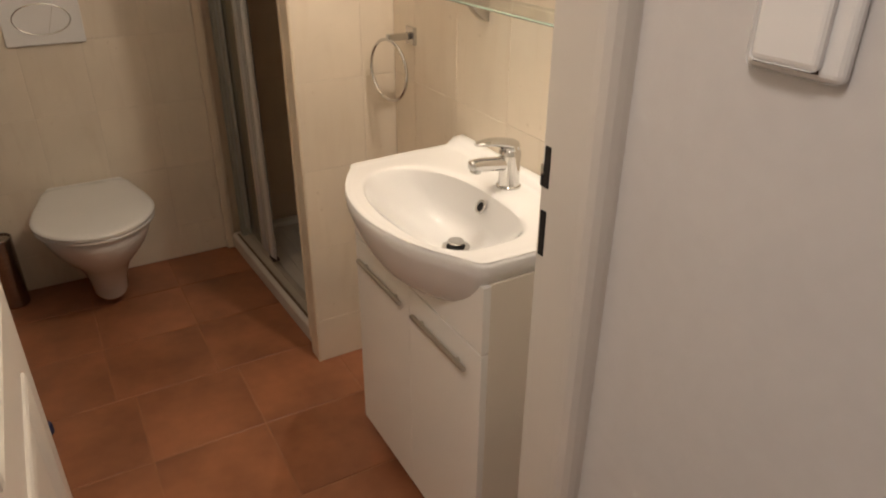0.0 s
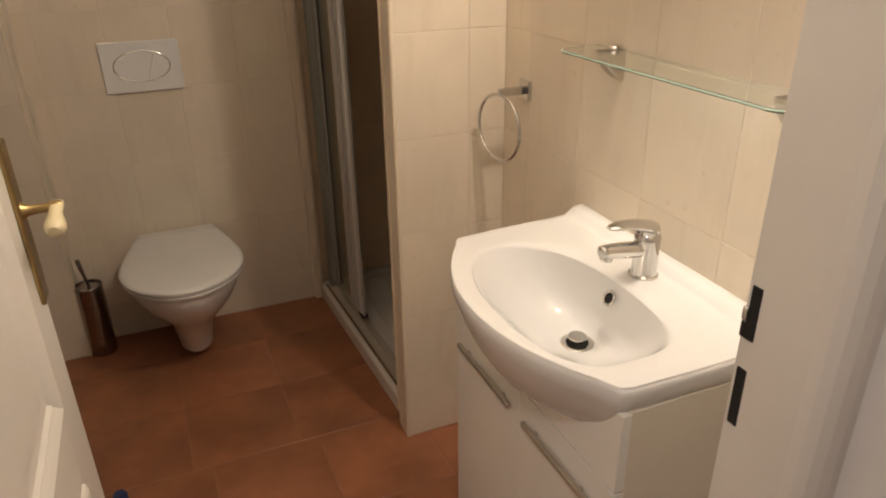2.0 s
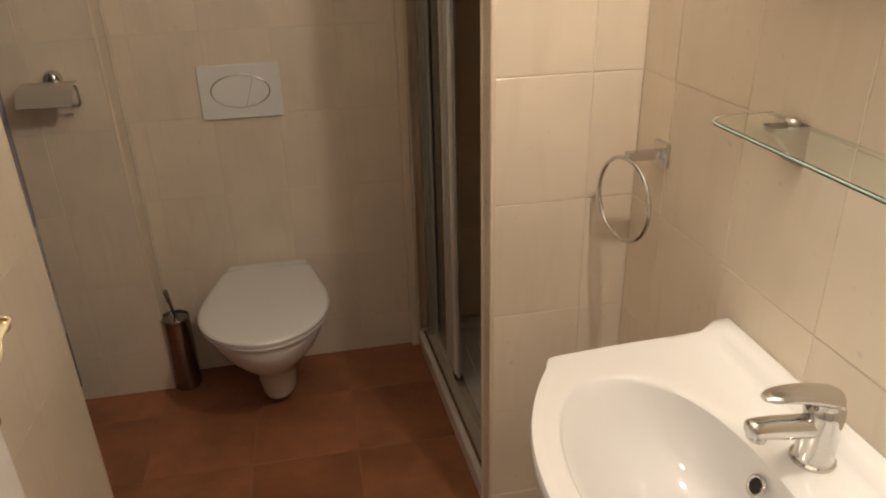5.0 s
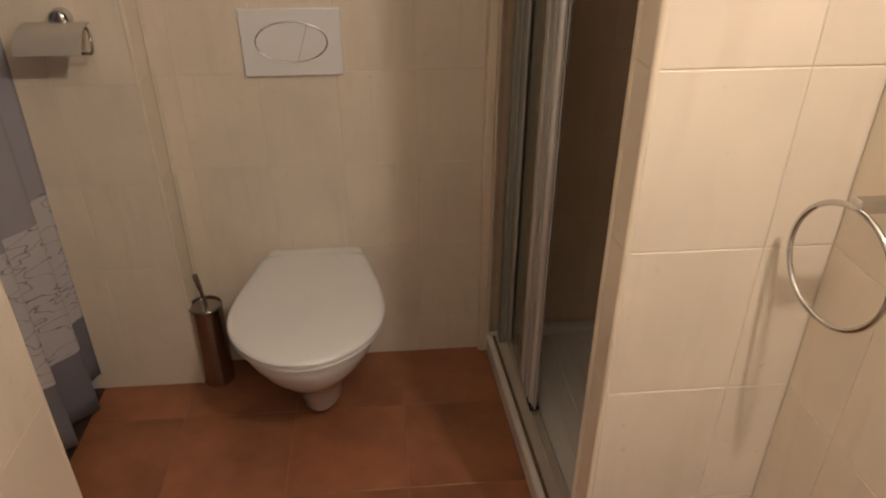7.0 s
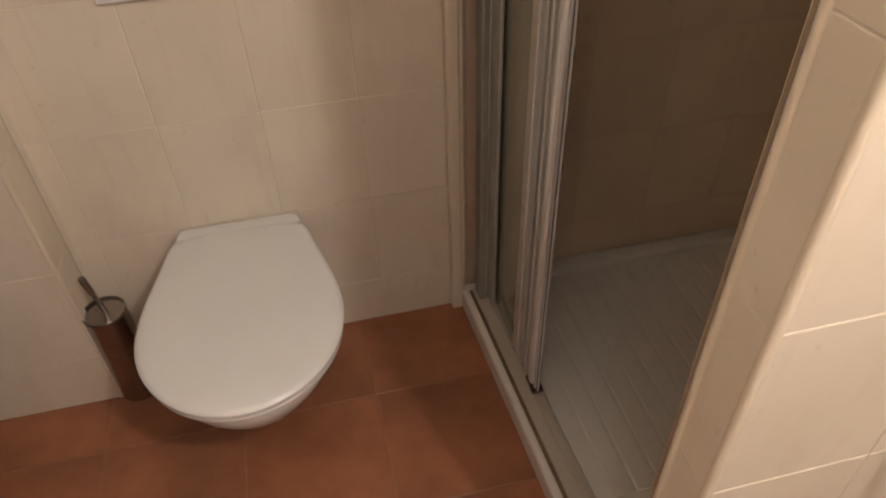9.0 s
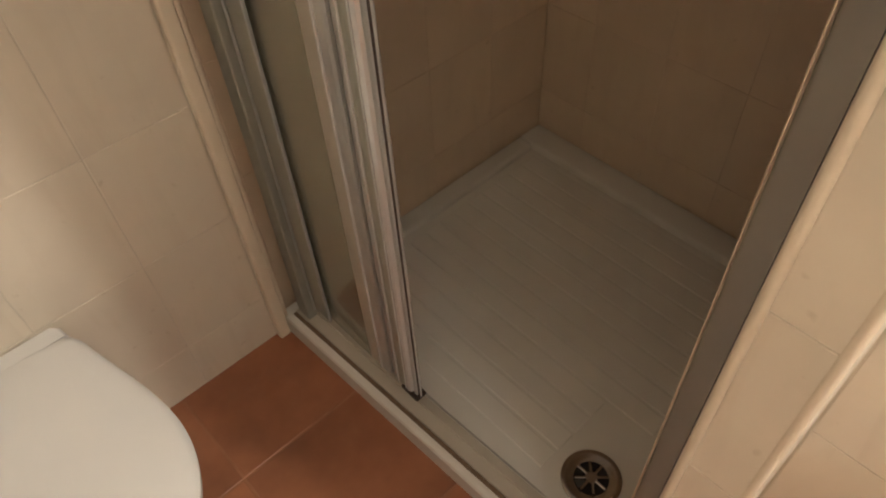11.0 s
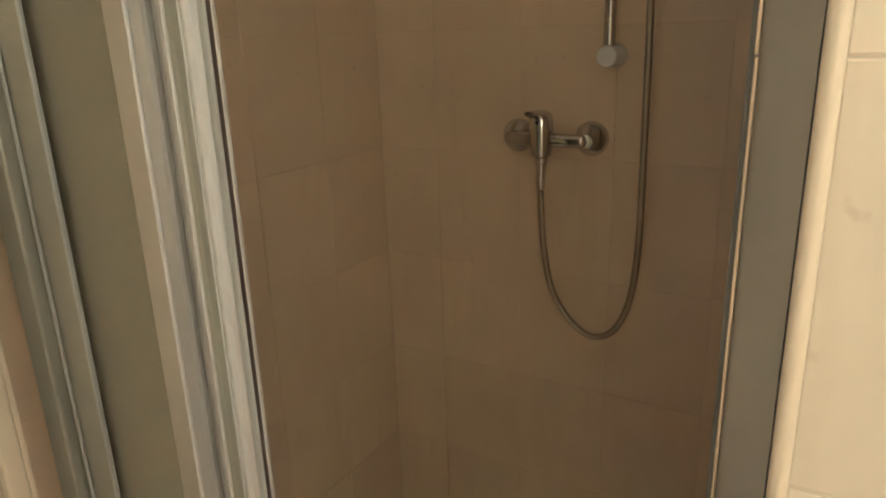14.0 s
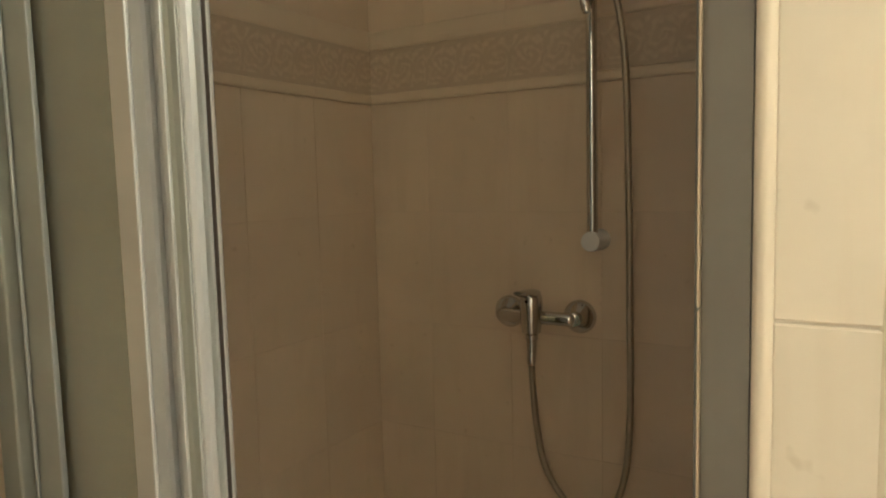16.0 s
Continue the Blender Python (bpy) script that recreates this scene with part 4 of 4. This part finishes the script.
    post("seal", 1.9625, 1.9695, 0.0595, 0.0655, 0.102, zt2, DARK, label="dark brown rubber door seal", bevel=0.001)
    post("seal_lip", 1.9610, 1.9622, 0.059, 0.063, 0.102, zt2, GLINT_ALU, bevel=0)
    post("end_cap", 1.962, 2.010, 0.050, 0.076, 0.094, 0.103, DARK, label="dark end cap at the foot of the door", bevel=0.001)

    # white cover profile between the tiled wall and the enclosure
    bm = bmesh.new()
    add_box(bm, 0.434, 0.462, 2.348, 2.369, 0, ztop + 0.1, 0.006, 3)
    add_box(bm, 0.4622, 0.470, 2.352, 2.371, 0.06, ztop + 0.1, 0.002, 2)
    cp = part("corner_trim", bm, BEAD)
    tagged(cp, "cream vertical cover strip beside the shower door", "trim", "", "structure")

    # mixer
    x = 1.38
    m = thing("shower_mixer", (x, 1.973, 1.24), "chrome wall-mounted shower mixer with lever", "shower mixer")
    for yy in (1.895, 2.051):
        bm = bmesh.new()
        add_turned(bm, (x, yy, 1.240), (-1, 0, 0), [(0, 0.034), (0.004, 0.034), (0.012, 0.029), (0.022, 0.016), (0.024, 0.014), (0.040, 0.014)], 32)
        part("escutcheon", bm, CHROME, m, "", True)
    bm = bmesh.new()
    add_turned(bm, (x - 0.042, 1.890, 1.240), (0, 1, 0), [(0, 0.002), (0.002, 0.008), (0.006, 0.012), (0.012, 0.0135), (0.154, 0.0135), (0.160, 0.012), (0.164, 0.008), (0.166, 0.002)], 24)
    part("body", bm, CHROME, m, "", True)
    bm = bmesh.new()
    add_turned(bm, (x - 0.048, 1.981, 1.205), (0, 0, 1), [(0, 0.013), (0.005, 0.019), (0.03, 0.022), (0.062, 0.0235), (0.078, 0.022), (0.086, 0.016), (0.090, 0.006)], 28)
    part("cartridge_housing", bm, CHROME, m, "", True)
    bm = bmesh.new()
    loft(bm, [[(xx, 1.981 + w * math.cos(k * math.pi / 8), z + hh * math.sin(k * math.pi / 8)) for k in range(16)] for xx, w, z, hh in ((x - 0.028, 0.006, 1.284, 0.004), (x - 0.036, 0.017, 1.287, 0.010), (x - 0.062, 0.019, 1.290, 0.010), (x - 0.086, 0.016, 1.293, 0.007), (x - 0.105, 0.013, 1.297, 0.005), (x - 0.110, 0.008, 1.298, 0.003))])
    lv = part("lever", bm, CHROME, m, "", True)
    bm = bmesh.new()
    add_turned(bm, (x - 0.0705, 1.981, 1.276), (-1, 0, 0), [(0, 0.0035), (0.0015, 0.0035)], 12)
    part("marker_dot", bm, HOLE, lv, "small dark marker dot")
    bm = bmesh.new()
    add_turned(bm, (x - 0.048, 1.981, 1.207), (0, 0, -1), [(0, 0.013), (0.012, 0.013), (0.014, 0.0105), (0.030, 0.0095), (0.045, 0.0085), (0.052, 0.007)], 18)
    part("hose_nut", bm, CHROME, m, "", True)

    # riser bar, slider, shower head
    b = thing("shower_riser_bar", (x, 1.855, 1.4), "chrome shower riser bar with white end caps", "shower bar")
    bx = x - 0.045
    bm = bmesh.new()
    add_turned(bm, (bx, 1.853, 1.40), (0, 0, 1), [(0, 0.0105), (0.62, 0.0105)], 20)
    part("bar", bm, CHROME, b, "", True)
    for zz in (1.397, 2.02):
        bm = bmesh.new()
        add_turned(bm, (x, 1.853, zz), (-1, 0, 0), [(0, 0.021), (0.004, 0.0205), (0.055, 0.0195), (0.060, 0.018), (0.062, 0.010)], 28)
        part("end_bracket", bm, PLASTIC, b, "pale grey plastic end bracket", True)
    bm = bmesh.new()
    add_turned(bm, (bx, 1.853, 1.845), (0, 0, 1), [(0, 0.015), (0.004, 0.019), (0.046, 0.019), (0.05, 0.015)], 24)
    add_turned(bm, (bx - 0.01, 1.853, 1.87), (-1, 0, 0.2), [(0, 0.014), (0.035, 0.016), (0.045, 0.014)], 20)
    part("slider", bm, CHROME, b, "", True)
    hs = thing("hand_shower", (bx - 0.06, 1.853, 1.9), "chrome hand shower in its holder", "hand shower")
    bm = bmesh.new()
    add_tube(bm, curve_points([(bx - 0.045, 1.85, 1.845), (bx - 0.055, 1.85, 1.90), (bx - 0.075, 1.85, 1.97), (bx - 0.10, 1.85, 2.01)], 14), lambda q: 0.011 + 0.003 * q, 16)
    part("handle", bm, CHROME, hs, "", True)
    bm = bmesh.new()
    add_turned(bm, (bx - 0.095, 1.85, 2.02), (-0.6, 0, -0.8), [(0, 0.018), (0.02, 0.038), (0.03, 0.040), (0.034, 0.036)], 28)
    part("spray_head", bm, CHROME, hs, "", True)
    bm = bmesh.new()
    hx = x - 0.05
    pts = curve_points([(hx, 1.981, 1.165), (hx, 1.980, 1.12), (hx, 1.972, 1.02), (hx + 0.005, 1.955, 0.93), (hx + 0.008, 1.915, 0.868), (hx + 0.008, 1.87, 0.842), (hx + 0.008, 1.825, 0.862), (hx + 0.008, 1.795, 0.93), (hx + 0.006, 1.782, 1.05), (hx, 1.78, 1.25), (hx, 1.782, 1.5), (hx, 1.79, 1.75), (hx - 0.01, 1.815, 1.88), (hx - 0.03, 1.84, 1.84), (hx - 0.042, 1.85, 1.835)], 220)
    add_tube(bm, pts, lambda q: 0.0062 + 0.0006 * (int(q * 220) % 2), 10)
    ht = thing("shower_hose", (x, 1.88, 0.85), "flexible ribbed metal shower hose hanging in a loop", "shower hose")
    part("hose", bm, mat("hose_metal", (0.42, 0.37, 0.29), 0.42, 1.0), ht, "", True)
    for p0, ax in (((hx, 1.981, 1.168), (0, 0, -1)), ((hx - 0.042, 1.85, 1.838), (0, -0.2, -1))):
        bm = bmesh.new()
        add_turned(bm, p0, ax, [(0, 0.0075), (0.004, 0.009), (0.018, 0.009), (0.026, 0.0072)], 16)
        part("end_nut", bm, CHROME, ht, "", True)


build_shower()


# ---- curtain in the niche ----
def build_curtain():
    bm = bmesh.new()
    uv = bm.loops.layers.uv.new("UVMap")
    rows, cols = 36, 120
    grid = []
    for j in range(rows + 1):
        v = j / rows
        z = 0.045 + 2.155 * v
        row = []
        for i in range(cols + 1):
            u = i / cols
            y = 1.475 + 0.785 * u
            amp = 0.026 + 0.008 * math.sin(u * 9)
            x = -0.702 + amp * math.sin(u * 2 * math.pi * 5 + 0.6 * math.sin(v * 3)) + 0.008 * math.sin(u * 41 + v * 5)
            row.append((bm.verts.new((x, y + 0.012 * math.sin(u * 2 * math.pi * 5 + 1.2), z + 0.012 * math.sin(u * 14) * (1 - v))), (u, v)))
        grid.append(row)
    for j in range(rows):
        for i in range(cols):
            q = (grid[j][i], grid[j][i + 1], grid[j + 1][i + 1], grid[j + 1][i])
            f = bm.faces.new([a[0] for a in q])
            f.smooth = True
            for loop, a in zip(f.loops, q):
                loop[uv].uv = a[1]
    c = part("fabric", bm, curtain_material(), None, "", False)
    for p in c.data.polygons:
        p.use_smooth = True
    s = c.modifiers.new("thick", "SOLIDIFY")
    s.thickness = 0.0015
    t = thing("niche_curtain", (-0.745, 1.87, 0.07), "grey-blue fabric curtain with leaf-printed white band, hanging in folds", "curtain")
    c.parent = t
    c.matrix_parent_inverse = Matrix.Translation(t.location).inverted()
    bm = bmesh.new()
    add_turned(bm, (-0.745, 1.462, 2.205), (0, 1, 0), [(0, 0.010), (0.808, 0.010)], 16)
    part("rod", bm, ALUW, t, "", True)


build_curtain()
# Dark sheet puts the shade of the gap below the curtain into colour.
gap_sheet = part("niche_threshold", boxm(-1.10, -0.702, 1.46, 2.268, -0.01, 0.003), WOOD)
tagged(gap_sheet, "dark sheet painting the shaded gap under the niche curtain", "trim", "", "structure")

# door stop
ds = thing("door_stop", (-0.31, 1.45, 0), "small dark blue rubber door stop on the tiled floor", "door stop")
bm = bmesh.new()
add_turned(bm, (-0.312, 1.455, 0), (0, 0, 1), [(0, 0.017), (0.004, 0.019), (0.03, 0.018), (0.036, 0.014)], 20)
part("buffer", bm, BLUE, ds, "", True)

# ---- tiles: floor, walls, trims ----
MESHES = {}


def slab_mesh(w, h, t, material, bev=0.0012):
    key = (round(w, 3), round(h, 3), round(t, 4), bev, material.name)
    if key in MESHES:
        return MESHES[key]
    bm = bmesh.new()
    a, b = w / 2, h / 2
    loft(bm, [[(-a, -b, 0), (a, -b, 0), (a, b, 0), (-a, b, 0)], [(-a, -b, t - bev * 0.6), (a, -b, t - bev * 0.6), (a, b, t - bev * 0.6), (-a, b, t - bev * 0.6)], [(-a + bev, -b + bev, t), (a - bev, -b + bev, t), (a - bev, b - bev, t), (-a + bev, b - bev, t)]])
    bmesh.ops.recalc_face_normals(bm, faces=bm.faces)
    me = bpy.data.meshes.new("tile")
    bm.to_mesh(me)
    bm.free()
    me.materials.append(material)
    MESHES[key] = me
    return me


def lay(parent, us, vs, m, material=TILE, gap=0.0017, t=T, jitter=0.0003, skip=None, name="tile", bev=0.0012):
    """Tiles between the joint lines us and vs, on the plane whose frame is m."""
    for i in range(len(us) - 1):
        for j in range(len(vs) - 1):
            u0, u1, v0, v1 = us[i], us[i + 1], vs[j], vs[j + 1]
            if skip and skip(u0, u1, v0, v1):
                continue
            g = gap / 2
            w, h = u1 - u0 - gap, v1 - v0 - gap
            if w < 0.006 or h < 0.006:
                continue
            ob = new(name, slab_mesh(w, h, t, material, bev))
            z = random.uniform(-jitter, 0)
            ob.matrix_world = m @ pose((u0 + u1) / 2, (v0 + v1) / 2, z, random.uniform(-0.08, 0.08), random.uniform(-0.08, 0.08))
            ob.parent = parent


def plane(o, u, v):
    n = Vector(u).cross(Vector(v))
    return Matrix.Translation(o) @ Matrix((Vector(u), Vector(v), n)).transposed().to_4x4()


def lines(a, b, *joints):
    return [a] + [j for j in joints if a + 0.004 < j < b - 0.004] + [b]


ZJ = [0.156, 0.41, 0.664, 0.92, 1.175, 1.43, 1.685, 1.94, 2.195]
ZW = lines(0.0, H, *ZJ)
# normals towards the room: u x v
lay(pillar, lines(0.493, XB, 0.688), ZW, plane((0, 1.393 + T, 0), (1, 0, 0), (0, 0, 1)))
lay(pillar, [-1.456, -1.398], ZW, plane((0.487 + T, 0, 0), (0, -1, 0), (0, 0, 1)))
lay(basin_wall, [-1.391, -1.27, -1.05, -0.828, -0.608, -0.39, -0.202], ZW, plane((XB + T, 0, 0), (0, -1, 0), (0, 0, 1)))
ZP = lines(0.0, ZL, 0.141, 0.398, 0.656, 0.913, 1.171)
lay(prewall, lines(-0.40, 0.434, -0.352, -0.152, 0.049, 0.250), ZP, plane((0, YT + T, 0), (1, 0, 0), (0, 0, 1)))
lay(casing, lines(-0.72, -0.415, -0.61), ZW, plane((0, YC + T, 0), (1, 0, 0), (0, 0, 1)))
lay(casing, [2.275, 2.368], ZW, plane((-0.41 - T, 0, 0), (0, 1, 0), (0, 0, 1)))
lay(back_high, lines(-0.41, 0.41, -0.352, -0.152, 0.049, 0.250), lines(ZL, H, 1.685, 1.94, 2.195), plane((0, 2.57, 0), (1, 0, 0), (0, 0, 1)))
lay(left_wall, lines(0.206, 1.455, 0.45, 0.65, 0.85, 1.05, 1.25), ZW, plane((-0.38 - T, 0, 0), (0, 1, 0), (0, 0, 1)), gap=0.0009, bev=0.0004)
ZS = [0.0, 0.19, 0.442, 0.694, 0.946, 1.198, 1.451, 1.700]
ZS2 = [1.865, 2.117, 2.369, H]
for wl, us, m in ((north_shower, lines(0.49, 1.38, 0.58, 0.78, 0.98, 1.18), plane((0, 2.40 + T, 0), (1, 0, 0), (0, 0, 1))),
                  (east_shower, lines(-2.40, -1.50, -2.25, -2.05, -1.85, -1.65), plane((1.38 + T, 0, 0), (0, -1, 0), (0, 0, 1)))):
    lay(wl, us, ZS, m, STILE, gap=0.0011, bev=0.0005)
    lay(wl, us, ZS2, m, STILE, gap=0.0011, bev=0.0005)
    lay(wl, us, [1.7225, 1.8215], m, FRIEZE, t=0.004, gap=0.0004, name="frieze_tile", bev=0.0004)
    for a, b in zip(us, us[1:]):
        for z0, z1, d in ((1.7004, 1.7222, 0.008), (1.8218, 1.8646, 0.007)):
            bm = bmesh.new()
            k = (z1 - z0)
            prof = [(0.0, 0), (0.0, d * 0.55), (0.10, d * 0.85), (0.30, d), (0.70, d), (0.90, d * 0.85), (1.0, d * 0.55), (1.0, 0)]
            loft(bm, [[m @ Vector((u, z0 + q * k, h)) for q, h in prof] for u in (a + 0.0002, b - 0.0002)])
            part("border_tile", bm, SBORDER, wl)
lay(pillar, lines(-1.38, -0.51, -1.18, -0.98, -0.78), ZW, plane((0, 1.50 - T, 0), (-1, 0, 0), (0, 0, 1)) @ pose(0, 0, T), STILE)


def bead(parent, x, y, r, z0, z1, name="corner_bead"):
    bm = bmesh.new()
    add_turned(bm, (x, y, z0), (0, 0, 1), [(0, r), (z1 - z0, r)], 16)
    part(name, bm, BEAD, parent, "", True)


bead(pillar, 0.4925, 1.3985, 0.0065, 0, H)
bead(pillar, 0.4895, 1.4605, 0.0060, 0.061, 2.0, "sealing_bead")
bead(casing, -0.4145, YC + 0.0055, 0.0065, 0, H)
bead(left_wall, -0.3855, 1.4585, 0.0065, 0, H)
bm = bmesh.new()
add_turned(bm, (-0.408, YT + 0.004, ZL + 0.002), (1, 0, 0), [(0, 0.007), (0.84, 0.007)], 16)
part("ledge_bead", bm, BEAD, prewall, "", True)
shelf = part("ledge_top", boxm(-0.408, 0.43, YT + 0.010, 2.57, ZL - 0.004, ZL + 0.004), BEAD, prewall)

# floor tiles, rows along x
ys = [-2.2, -1.91, -1.60, -1.29, -0.98, -0.67, -0.36, -0.05, 0.26, 0.57, 0.88, 1.19, 1.505, 1.815, 2.12, 2.42]
for a, b in zip(ys, ys[1:]):
    off = 0.187 if b > 1.55 else 0.243
    us = [off + k * 0.311 for k in range(-4, 5)]
    us = [u for u in us if -1.2 < u < 0.95]
    lay(floor, us, [a, b], plane((0, 0, -T), (1, 0, 0), (0, 1, 0)), TERRA, gap=0.005, jitter=0.0006, name="floor_tile", t=0.0022)
